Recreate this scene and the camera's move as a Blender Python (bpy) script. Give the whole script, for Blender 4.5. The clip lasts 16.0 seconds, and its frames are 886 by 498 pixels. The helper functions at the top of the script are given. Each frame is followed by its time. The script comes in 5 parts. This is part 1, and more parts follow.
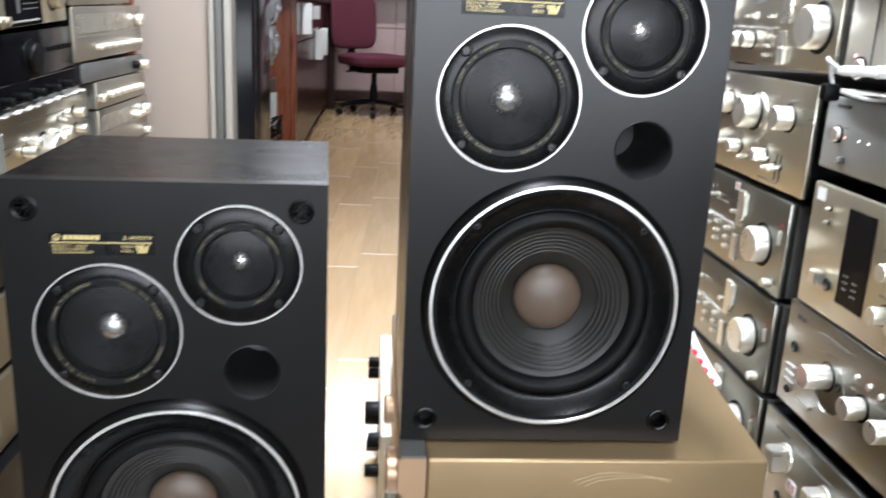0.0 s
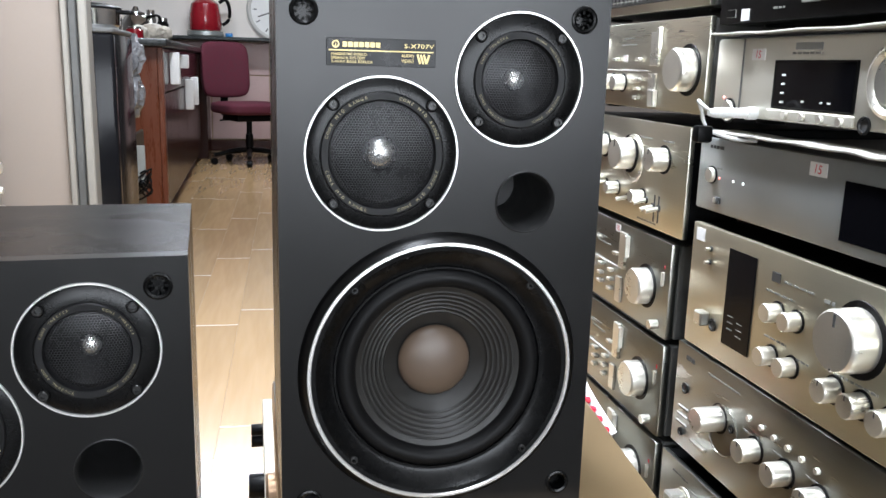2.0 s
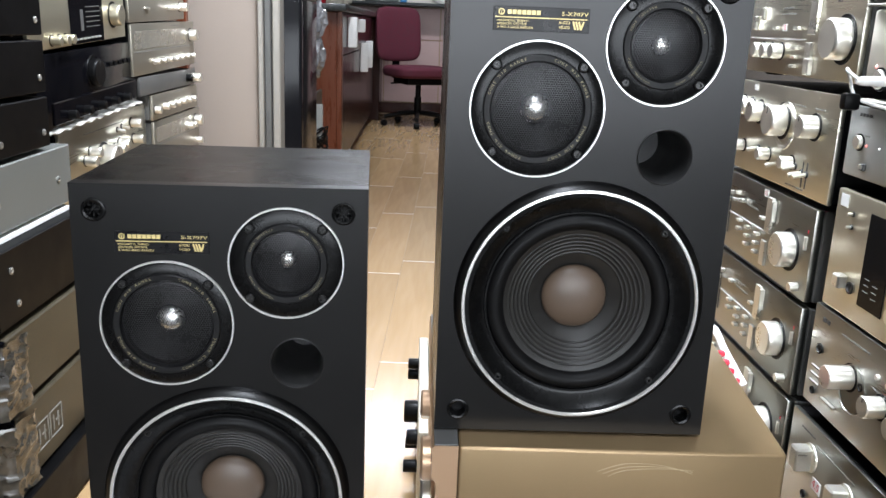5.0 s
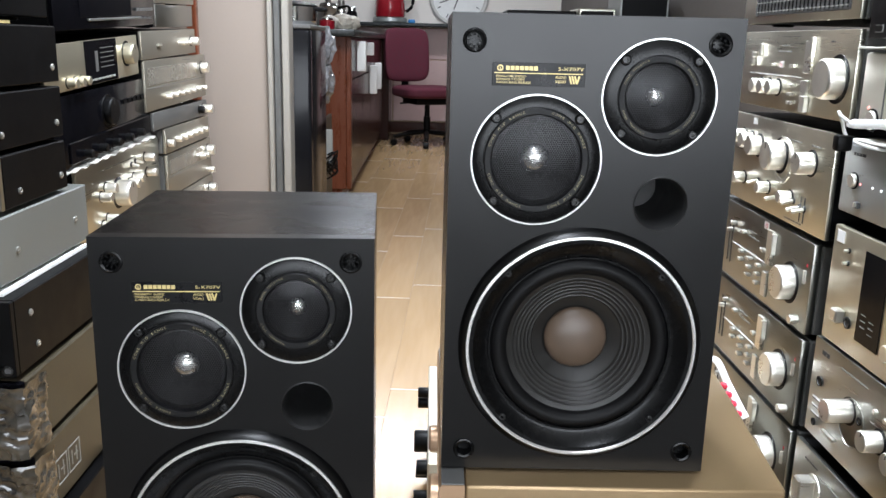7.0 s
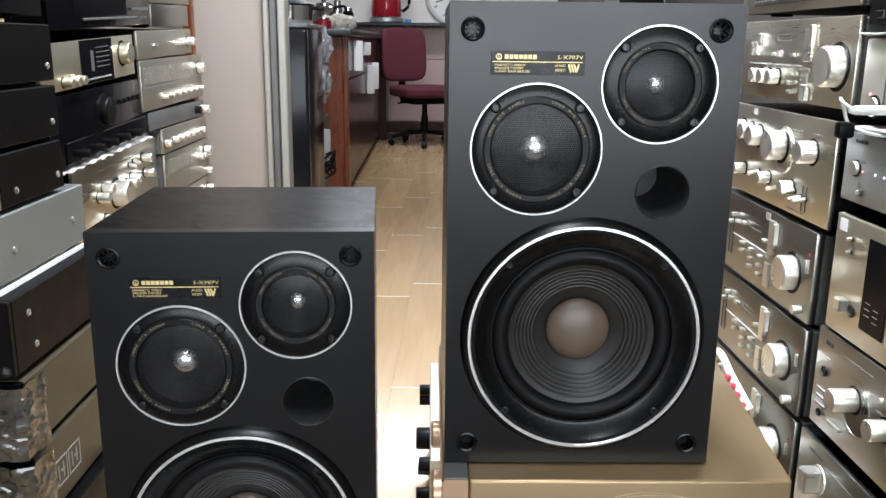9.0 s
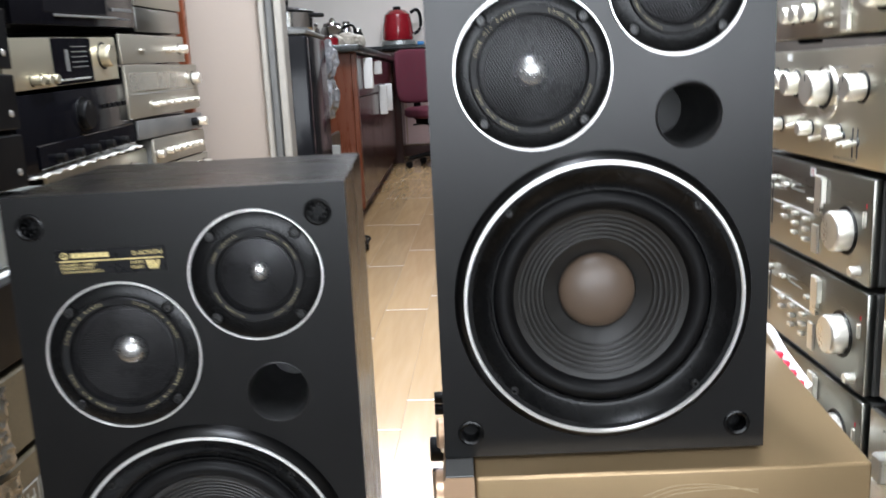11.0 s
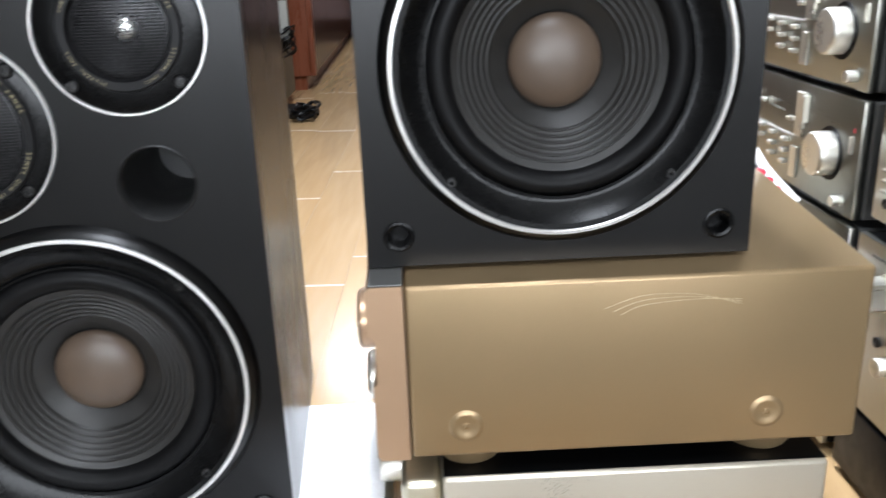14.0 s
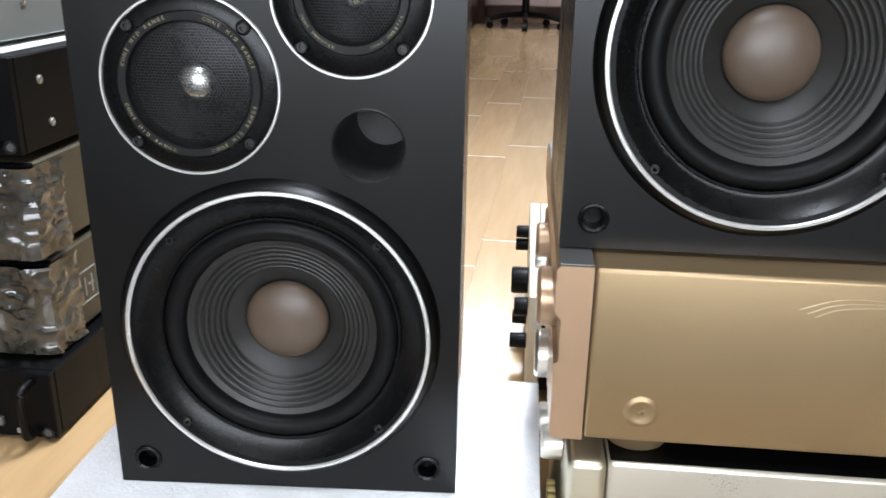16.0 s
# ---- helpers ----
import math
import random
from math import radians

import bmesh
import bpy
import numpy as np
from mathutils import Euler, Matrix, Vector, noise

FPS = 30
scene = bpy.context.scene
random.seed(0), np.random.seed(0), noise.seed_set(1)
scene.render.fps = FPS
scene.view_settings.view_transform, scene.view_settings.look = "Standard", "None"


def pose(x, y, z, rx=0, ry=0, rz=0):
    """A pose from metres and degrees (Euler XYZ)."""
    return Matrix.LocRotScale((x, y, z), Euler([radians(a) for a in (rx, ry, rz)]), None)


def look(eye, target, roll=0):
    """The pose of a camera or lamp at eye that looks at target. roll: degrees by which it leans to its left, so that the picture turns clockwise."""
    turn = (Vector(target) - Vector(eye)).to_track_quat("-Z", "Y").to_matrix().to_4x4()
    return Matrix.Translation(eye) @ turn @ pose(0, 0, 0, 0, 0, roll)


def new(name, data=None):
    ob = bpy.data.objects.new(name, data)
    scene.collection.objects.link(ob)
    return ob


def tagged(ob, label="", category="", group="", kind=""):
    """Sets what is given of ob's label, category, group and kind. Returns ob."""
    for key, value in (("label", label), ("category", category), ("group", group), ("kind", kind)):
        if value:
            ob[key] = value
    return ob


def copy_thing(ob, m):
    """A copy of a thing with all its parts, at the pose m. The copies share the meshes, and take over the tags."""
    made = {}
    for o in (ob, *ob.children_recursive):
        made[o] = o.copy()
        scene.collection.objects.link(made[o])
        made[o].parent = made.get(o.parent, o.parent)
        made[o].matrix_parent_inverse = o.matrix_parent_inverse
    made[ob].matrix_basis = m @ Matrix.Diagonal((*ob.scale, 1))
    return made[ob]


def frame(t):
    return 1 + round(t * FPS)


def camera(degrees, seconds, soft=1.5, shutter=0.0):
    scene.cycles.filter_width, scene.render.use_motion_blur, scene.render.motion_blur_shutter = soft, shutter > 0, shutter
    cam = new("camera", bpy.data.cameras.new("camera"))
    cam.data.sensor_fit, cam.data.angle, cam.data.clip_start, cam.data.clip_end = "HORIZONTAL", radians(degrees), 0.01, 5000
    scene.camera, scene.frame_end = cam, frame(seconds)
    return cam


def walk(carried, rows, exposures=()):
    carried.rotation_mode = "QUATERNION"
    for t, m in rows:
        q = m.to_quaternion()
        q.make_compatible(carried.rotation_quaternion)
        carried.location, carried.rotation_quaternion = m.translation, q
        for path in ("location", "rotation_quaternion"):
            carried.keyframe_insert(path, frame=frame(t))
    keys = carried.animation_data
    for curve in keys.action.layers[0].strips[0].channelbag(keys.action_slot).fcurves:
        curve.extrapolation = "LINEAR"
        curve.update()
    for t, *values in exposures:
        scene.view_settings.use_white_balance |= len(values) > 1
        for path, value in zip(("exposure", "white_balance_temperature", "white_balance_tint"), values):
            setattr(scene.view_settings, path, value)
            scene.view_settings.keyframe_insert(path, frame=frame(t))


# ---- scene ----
cam = camera(55.3, 16.0, shutter=0.5)
PATH = [
    (0, (-0.185, -0.808, 0.808), (-0.019, 1.114, 0.28), 2.8),
    (0.5, (-0.177, -0.78, 0.814), (0.142, 1.143, 0.365), 3.2),
    (1, (-0.177, -0.764, 0.817), (0.222, 1.149, 0.391), 2.4),
    (1.5, (-0.171, -0.755, 0.82), (0.258, 1.155, 0.408), 1.6),
    (2, (-0.17, -0.751, 0.814), (0.26, 1.156, 0.392), 1.6),
    (2.5, (-0.168, -0.751, 0.811), (0.23, 1.159, 0.371), 1.7),
    (3, (-0.174, -0.767, 0.815), (0.135, 1.156, 0.363), 1.9),
    (3.5, (-0.184, -0.771, 0.809), (0.027, 1.16, 0.332), 2.3),
    (4, (-0.186, -0.781, 0.809), (-0.042, 1.149, 0.303), 2.4),
    (4.2, (-0.182, -0.802, 0.805), (-0.07, 1.13, 0.3), 2.7),
    (6.3, (-0.175, -0.895, 0.842), (-0.139, 1.039, 0.331), 1.9),
    (6.5, (-0.176, -0.896, 0.846), (-0.139, 1.041, 0.351), 1.8),
    (7, (-0.17, -0.89, 0.855), (-0.137, 1.052, 0.379), 1.4),
    (7.5, (-0.174, -0.885, 0.854), (-0.147, 1.053, 0.362), 1.0),
    (8, (-0.173, -0.886, 0.855), (-0.148, 1.049, 0.349), 0.8),
    (8.5, (-0.17, -0.884, 0.857), (-0.14, 1.05, 0.348), 0.7),
    (8.7, (-0.171, -0.884, 0.852), (-0.136, 1.052, 0.354), 0.7),
    (10.8, (-0.147, -0.793, 0.762), (-0.169, 1.168, 0.369), -1.0),
    (11, (-0.132, -0.751, 0.735), (-0.163, 1.208, 0.333), -2.7),
    (11.5, (-0.102, -0.671, 0.659), (-0.123, 1.282, 0.228), -4.2),
    (12, (-0.082, -0.636, 0.633), (-0.052, 1.305, 0.149), -4.0),
    (12.5, (-0.081, -0.616, 0.622), (0.041, 1.302, 0.071), -3.6),
    (13, (-0.081, -0.608, 0.619), (0.072, 1.294, 0.022), -2.8),
    (13.5, (-0.09, -0.614, 0.615), (0.062, 1.282, -0.003), -2.0),
    (14, (-0.107, -0.627, 0.607), (-0.061, 1.262, -0.047), -2.1),
    (14.5, (-0.152, -0.632, 0.602), (-0.216, 1.251, -0.069), -1.4),
    (15, (-0.167, -0.635, 0.592), (-0.272, 1.244, -0.084), 0.3),
    (15.5, (-0.173, -0.641, 0.593), (-0.299, 1.236, -0.085), 0.9),
    (16, (-0.184, -0.643, 0.601), (-0.359, 1.232, -0.073), 1.0),
]
EXPOSURES = [(0.0, 0.06), (1.0, 0.04), (2.5, -0.05), (4.0, -0.13), (8.7, -0.2), (11.5, 0.0), (16.0, 0.0)]
walk(cam, [(t, look(eye, target, roll)) for t, eye, target, roll in PATH], EXPOSURES)

# ---- light ----
world = bpy.data.worlds.new("room_air")
scene.world = world
world.use_nodes = True
world.node_tree.nodes["Background"].inputs[0].default_value = (0.9, 0.95, 1.0, 1)
world.node_tree.nodes["Background"].inputs[1].default_value = 0.02


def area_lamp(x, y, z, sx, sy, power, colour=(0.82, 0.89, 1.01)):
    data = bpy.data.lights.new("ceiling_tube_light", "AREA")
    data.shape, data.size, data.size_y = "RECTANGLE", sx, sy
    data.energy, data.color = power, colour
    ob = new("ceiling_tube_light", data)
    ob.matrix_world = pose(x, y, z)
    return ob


# Ceiling strips are out of view, placed from floor glare and dome highlights.
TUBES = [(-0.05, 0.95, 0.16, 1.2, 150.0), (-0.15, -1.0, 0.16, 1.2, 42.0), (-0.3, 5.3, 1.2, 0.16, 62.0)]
CEILING = 2.45
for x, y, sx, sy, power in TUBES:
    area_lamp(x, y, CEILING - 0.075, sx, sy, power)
# unseen glazed front behind the camera, added for the loudspeakers' cool sheen
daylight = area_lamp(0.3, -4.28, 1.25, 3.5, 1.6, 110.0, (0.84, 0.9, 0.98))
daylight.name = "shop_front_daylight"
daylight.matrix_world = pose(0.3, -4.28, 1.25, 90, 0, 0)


# ---- materials ----
def material(name, base, rough=0.5, metal=0.0, vary=0.12, scale=40.0, fine=400.0, bump=0.05, stretch=(1, 1, 1), spec=0.5, coat=0.0, tint=None, rvary=0.1, per_object=0.0):
    m = bpy.data.materials.new(name)
    m.use_nodes = True
    nt = m.node_tree
    b = nt.nodes["Principled BSDF"]
    b.inputs["Metallic"].default_value = metal
    b.inputs["Specular IOR Level"].default_value = spec
    b.inputs["Coat Weight"].default_value = coat
    tc = nt.nodes.new("ShaderNodeTexCoord")
    mp = nt.nodes.new("ShaderNodeMapping")
    mp.inputs["Scale"].default_value = stretch
    nt.links.new(tc.outputs["Object"], mp.inputs[0])
    n1 = nt.nodes.new("ShaderNodeTexNoise")
    n1.inputs["Scale"].default_value, n1.inputs["Detail"].default_value = scale, 5
    n2 = nt.nodes.new("ShaderNodeTexNoise")
    n2.inputs["Scale"].default_value, n2.inputs["Detail"].default_value = fine, 3
    nt.links.new(mp.outputs[0], n1.inputs["Vector"])
    nt.links.new(mp.outputs[0], n2.inputs["Vector"])
    add = nt.nodes.new("ShaderNodeMath")
    add.operation = "MULTIPLY_ADD"
    nt.links.new(n2.outputs[0], add.inputs[0])
    add.inputs[1].default_value = 0.5
    nt.links.new(n1.outputs[0], add.inputs[2])
    ramp = nt.nodes.new("ShaderNodeMapRange")
    ramp.inputs["From Min"].default_value, ramp.inputs["From Max"].default_value = 0.45, 1.05
    nt.links.new(add.outputs[0], ramp.inputs[0])
    mix = nt.nodes.new("ShaderNodeMix")
    mix.data_type = "RGBA"
    other = tint or tuple(min(1, c * (1 + vary)) for c in base)
    low = tuple(c * (1 - vary) for c in base)
    mix.inputs[6].default_value, mix.inputs[7].default_value = (*low, 1), (*other, 1)
    nt.links.new(ramp.outputs[0], mix.inputs[0])
    colour = mix.outputs[2]
    if per_object:
        info = nt.nodes.new("ShaderNodeObjectInfo")
        rr = nt.nodes.new("ShaderNodeMapRange")
        rr.inputs["To Min"].default_value, rr.inputs["To Max"].default_value = 1 - per_object, 1 + per_object
        nt.links.new(info.outputs["Random"], rr.inputs[0])
        hs = nt.nodes.new("ShaderNodeHueSaturation")
        nt.links.new(rr.outputs[0], hs.inputs["Value"])
        nt.links.new(colour, hs.inputs["Color"])
        colour = hs.outputs[0]
    nt.links.new(colour, b.inputs["Base Color"])
    r = nt.nodes.new("ShaderNodeMapRange")
    r.inputs["To Min"].default_value, r.inputs["To Max"].default_value = max(0.02, rough - rvary), min(1, rough + rvary)
    nt.links.new(ramp.outputs[0], r.inputs[0])
    nt.links.new(r.outputs[0], b.inputs["Roughness"])
    if bump:
        bp = nt.nodes.new("ShaderNodeBump")
        bp.inputs["Strength"].default_value, bp.inputs["Distance"].default_value = bump, 0.001
        nt.links.new(n2.outputs[0], bp.inputs["Height"])
        nt.links.new(bp.outputs[0], b.inputs["Normal"])
    return m


def glow(name, colour, strength):
    m = bpy.data.materials.new(name)
    m.use_nodes = True
    b = m.node_tree.nodes["Principled BSDF"]
    b.inputs["Base Color"].default_value = (0.8, 0.8, 0.8, 1)
    b.inputs["Emission Color"].default_value = (*colour, 1)
    b.inputs["Emission Strength"].default_value = strength
    return m


VINYL = material("black_vinyl", (0.0015, 0.0015, 0.0017), 0.28, vary=0.25, scale=9, fine=900, bump=0.006, stretch=(1, 1, 0.35), rvary=0.05, spec=0.12)
BAFFLE = material("matt_black_baffle", (0.0011, 0.0011, 0.0012), 0.3, vary=0.2, scale=12, fine=1500, bump=0.004, rvary=0.03, spec=0.34)
PLASTIC = material("black_plastic", (0.0029, 0.0029, 0.0031), 0.38, vary=0.2, scale=60, fine=900, bump=0.02, spec=0.1)
SATIN = material("satin_black_frame", (0.0016, 0.0017, 0.0019), 0.27, vary=0.15, scale=30, fine=900, bump=0.004, rvary=0.04, spec=0.2)
RUBBER = material("rubber_surround", (0.0034, 0.0034, 0.0036), 0.48, vary=0.15, scale=30, fine=600, bump=0.03, spec=0.14)
PAPER = material("grey_paper_cone", (0.0125, 0.0118, 0.0108), 0.42, vary=0.2, scale=60, fine=1400, bump=0.2, spec=0.4)
CAP = material("taupe_dust_cap", (0.082, 0.056, 0.038), 0.42, vary=0.08, scale=40, fine=1600, bump=0.05)
RING = material("polished_aluminium_ring", (0.78, 0.77, 0.75), 0.3, 0.75, vary=0.01, scale=10, fine=20, rvary=0.02, bump=0.0)
PORTGREY = material("grey_port_tube", (0.014, 0.014, 0.014), 0.5, vary=0.15, scale=30, fine=600, bump=0.02)
PACKING = material("thin_packing_foam", (0.42, 0.41, 0.37), 0.8, vary=0.12, scale=30, fine=300, bump=0.6)
RIM = material("dark_grey_rim", (0.005, 0.005, 0.0055), 0.45, spec=0.2, vary=0.1, bump=0.0)
RIMPRINT = material("faded_gold_print", (0.3, 0.26, 0.15), 0.5, 0.1, vary=0.1, bump=0.0)
DOME = material("bright_metal_dome", (0.82, 0.82, 0.8), 0.28, 1.0, vary=0.05, bump=0.02)
MESH = material("black_wire_mesh", (0.03, 0.03, 0.032), 0.3, 0.5, vary=0.1, bump=0.0)
NAMEPLATE = material("gloss_black_plate", (0.005, 0.005, 0.006), 0.3, vary=0.1, bump=0.0, spec=0.2)
GOLDINK = material("gold_print", (0.62, 0.5, 0.22), 0.45, 0.3, vary=0.1, bump=0.0)
PALESCREW = material("zinc_plated_screw", (0.4, 0.39, 0.36), 0.35, 0.9, vary=0.15, bump=0.02)
SCREW = material("dark_steel_screw", (0.035, 0.035, 0.035), 0.36, 0.8, vary=0.2, bump=0.02)
SILVER = material("brushed_silver_panel", (0.68, 0.66, 0.565), 0.33, 1.0, vary=0.08, scale=6, fine=260, bump=0.05, stretch=(0.06, 1, 2.2))
GREYP = material("brushed_grey_panel", (0.36, 0.362, 0.33), 0.34, 1.0, vary=0.08, scale=6, fine=260, bump=0.05, stretch=(0.06, 1, 2.2))
CHAMP = material("champagne_panel", (0.55, 0.51, 0.39), 0.37, 0.9, vary=0.07, scale=6, fine=300, bump=0.04, stretch=(0.06, 1, 2.2))
PALE = material("pale_satin_panel", (0.62, 0.6, 0.52), 0.42, 0.55, vary=0.04, scale=8, fine=500, bump=0.02)
PALESILVER = material("pale_beige_silver_panel", (0.37, 0.345, 0.285), 0.4, 0.8, vary=0.06, scale=6, fine=300, bump=0.03, stretch=(0.06, 1, 2.2))
DIALGLASS = material("pale_tuner_dial", (0.42, 0.4, 0.34), 0.26, 0.75, vary=0.05, scale=8, fine=200, bump=0.0)
LIGHTCASE = material("pale_grey_green_steel", (0.21, 0.22, 0.206), 0.38, 0.5, vary=0.08, scale=9, fine=500, bump=0.02)
STEELGREY = material("slate_grey_panel", (0.31, 0.325, 0.315), 0.4, 0.6, vary=0.06, scale=8, fine=500, bump=0.02)
GOLD = material("gold_painted_steel", (0.295, 0.207, 0.112), 0.35, 0.62, vary=0.06, scale=7, fine=1300, bump=0.05, rvary=0.05)
SCRATCH = material("pale_scratched_gold", (0.55, 0.44, 0.28), 0.4, 0.3, vary=0.2, bump=0.0)
PINKGOLD = material("rose_gold_panel", (0.45, 0.3, 0.19), 0.35, 0.6, vary=0.04, scale=7, fine=900, bump=0.02)
SILVERCASE = material("satin_silver_case", (0.5, 0.46, 0.38), 0.36, 0.6, vary=0.05, scale=7, fine=900, bump=0.03)
BLACKCASE = material("black_painted_steel", (0.0022, 0.0022, 0.0024), 0.42, vary=0.3, scale=16, fine=1200, bump=0.015, spec=0.1)
GREYCASE = material("grey_painted_steel", (0.11, 0.11, 0.105), 0.45, 0.3, vary=0.15, scale=16, fine=1000, bump=0.08)
TANCASE = material("tan_dusty_case", (0.032, 0.026, 0.016), 0.42, vary=0.5, scale=11, fine=200, bump=0.02, tint=(0.085, 0.07, 0.044), spec=0.3)
KNOB = material("turned_aluminium_knob", (0.84, 0.82, 0.75), 0.33, 0.93, vary=0.06, scale=20, fine=300, bump=0.03, stretch=(1, 0.1, 1))
BLACKGLASS = material("black_glass_window", (0.003, 0.003, 0.004), 0.12, vary=0.2, scale=6, bump=0.0, rvary=0.03, spec=0.1)
INK = material("dark_print", (0.05, 0.05, 0.05), 0.6, bump=0.0)
GREYINK = material("grey_print", (0.22, 0.22, 0.2), 0.6, bump=0.0)
WHITEINK = material("white_print", (0.7, 0.7, 0.68), 0.6, bump=0.0)
STICKER = material("white_sticker", (0.8, 0.8, 0.78), 0.55, vary=0.04, bump=0.02)
REDINK = material("red_marker", (0.65, 0.02, 0.05), 0.5, vary=0.1, bump=0.0)
FOAM = material("white_foam_sheet", (0.84, 0.84, 0.85), 0.75, vary=0.08, scale=30, fine=300, bump=1.0)
TILE = material("wood_look_tile", (0.37, 0.235, 0.112), 0.2, vary=0.06, scale=3, fine=7, bump=0.0, stretch=(9, 0.8, 1), tint=(0.43, 0.285, 0.145), per_object=0.07, rvary=0.015, spec=0.7)
GROUT = material("tan_grout", (0.3, 0.21, 0.12), 0.7, vary=0.1)
# Glare on the tile ends, painted as white on the short joints.
GLAREJOINT = material("end_joint_glare", (0.8, 0.76, 0.7), 0.6, vary=0.08)
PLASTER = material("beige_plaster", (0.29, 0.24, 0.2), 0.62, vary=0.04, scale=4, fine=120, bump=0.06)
# For surfaces out of view, kept dark so black fronts reflect little.
DIMWALL = material("dark_unseen_surface", (0.09, 0.08, 0.07), 0.6, vary=0.1, scale=4, fine=120, bump=0.06)
WHITEPAINT = material("white_paint", (0.55, 0.54, 0.51), 0.6, vary=0.03, scale=4, fine=150, bump=0.04)
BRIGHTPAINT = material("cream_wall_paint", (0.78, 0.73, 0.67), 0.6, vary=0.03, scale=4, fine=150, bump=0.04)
ALU = material("cream_door_frame", (0.3, 0.28, 0.245), 0.4, 0.2, vary=0.03, scale=4, fine=60, bump=0.0, rvary=0.03)
PINKTILE = material("pink_wall_tile", (0.44, 0.3, 0.28), 0.35, vary=0.05, scale=5, fine=80, bump=0.03)
FRIDGE = material("glossy_dark_fridge", (0.006, 0.006, 0.007), 0.14, spec=0.14, vary=0.15, scale=6, bump=0.0, rvary=0.04)
CHERRY = material("cherry_wood", (0.13, 0.036, 0.015), 0.3, vary=0.25, scale=14, fine=120, bump=0.04, stretch=(3, 3, 0.3))
DARKWOOD = material("dark_lacquered_wood", (0.028, 0.008, 0.005), 0.22, spec=0.14, vary=0.3, scale=8, fine=120, bump=0.004, stretch=(3, 3, 0.4), rvary=0.04)
STONE = material("dark_stone_worktop", (0.022, 0.025, 0.025), 0.3, vary=0.4, scale=60, fine=400, bump=0.004, spec=0.2)
WINE = material("wine_red_fabric", (0.075, 0.007, 0.018), 0.85, vary=0.2, scale=40, fine=700, bump=0.4)
CHROME = material("chrome", (0.8, 0.8, 0.8), 0.12, 1.0, vary=0.03, bump=0.0)
REDENAMEL = material("red_enamel", (0.26, 0.008, 0.016), 0.2, vary=0.1, bump=0.0, coat=0.5)
BLUE = material("blue_plastic", (0.02, 0.2, 0.5), 0.4, bump=0.0)
WAX = material("cream_flower_heads", (0.55, 0.5, 0.42), 0.7, vary=0.2, scale=60, bump=0.3)
WRAP = material("crinkled_plastic_wrap", (0.01, 0.009, 0.0075), 0.16, 0.0, vary=0.5, scale=14, fine=90, bump=0.15, coat=0.6, spec=0.45, tint=(0.065, 0.058, 0.046))
BAGFILM = material("milky_plastic_bag", (0.17, 0.17, 0.175), 0.26, vary=0.4, scale=30, fine=90, bump=0.3, coat=0.5)
DIFFUSER = glow("lamp_diffuser", (1.0, 0.96, 0.88), 6.0)
# Glow of the added front panes, there to be reflected.
GLOWPANE = glow("glowing_front_glass", (0.86, 0.92, 1.0), 7.0)
LED = glow("standby_led", (1.0, 0.1, 0.05), 2.0)
LEDW = glow("white_led", (0.9, 0.95, 1.0), 1.5)


# ---- mesh helpers ----
def finish(name, bm, mat, parent=None, label="", smooth=35):
    bmesh.ops.recalc_face_normals(bm, faces=bm.faces)
    me = bpy.data.meshes.new(name)
    bm.to_mesh(me)
    bm.free()
    me.materials.append(mat)
    me.polygons.foreach_set("use_smooth", [True] * len(me.polygons))
    me.set_sharp_from_angle(angle=radians(smooth))
    ob = new(name, me)
    if parent:
        ob.parent = parent
    if label:
        ob["label"] = label
    return ob


def part(name, bm, mat, parent, label=""):
    return finish(name, bm, mat, parent, label)


def thing(name, m, label, category, group="", kind=""):
    ob = new(name)
    ob.matrix_world = m
    ob.empty_display_size = 0.05
    return tagged(ob, label, category, group, kind)


def box(x0, x1, y0, y1, z0, z1, bevel=0.0, seg=1, bm=None):
    tmp = bmesh.new()
    bmesh.ops.create_cube(tmp, size=1.0)
    for v in tmp.verts:
        v.co = Vector(((x0 + x1) / 2 + v.co.x * (x1 - x0), (y0 + y1) / 2 + v.co.y * (y1 - y0), (z0 + z1) / 2 + v.co.z * (z1 - z0)))
    if bevel:
        bmesh.ops.bevel(tmp, geom=list(tmp.edges), offset=bevel, segments=seg, profile=0.5, affect="EDGES")
    return merge(bm, tmp) if bm else tmp


def merge(bm, other):
    me = bpy.data.meshes.new("tmp")
    other.to_mesh(me)
    other.free()
    bm.from_mesh(me)
    bpy.data.meshes.remove(me)
    return bm


def lathe(profile, cx=0.0, cz=0.0, y=0.0, n=48, bm=None, m=None):
    """Turns (radius, depth) pairs round an axis along y; depth is +y from y."""
    bm = bm or bmesh.new()
    rings = []
    for r, d in profile:
        if r < 1e-6:
            rings.append([bm.verts.new((cx, y + d, cz))])
        else:
            rings.append([bm.verts.new((cx + r * math.cos(2 * math.pi * k / n), y + d, cz + r * math.sin(2 * math.pi * k / n))) for k in range(n)])
    for a, b in zip(rings, rings[1:]):
        for k in range(n):
            q = (k + 1) % n
            if len(a) == 1 and len(b) > 1:
                bm.faces.new((a[0], b[k], b[q]))
            elif len(b) == 1 and len(a) > 1:
                bm.faces.new((a[k], b[0], a[q]))
            elif len(a) > 1:
                bm.faces.new((a[k], b[k], b[q], a[q]))
    if m:
        bmesh.ops.transform(bm, matrix=m, verts=bm.verts)
    return bm


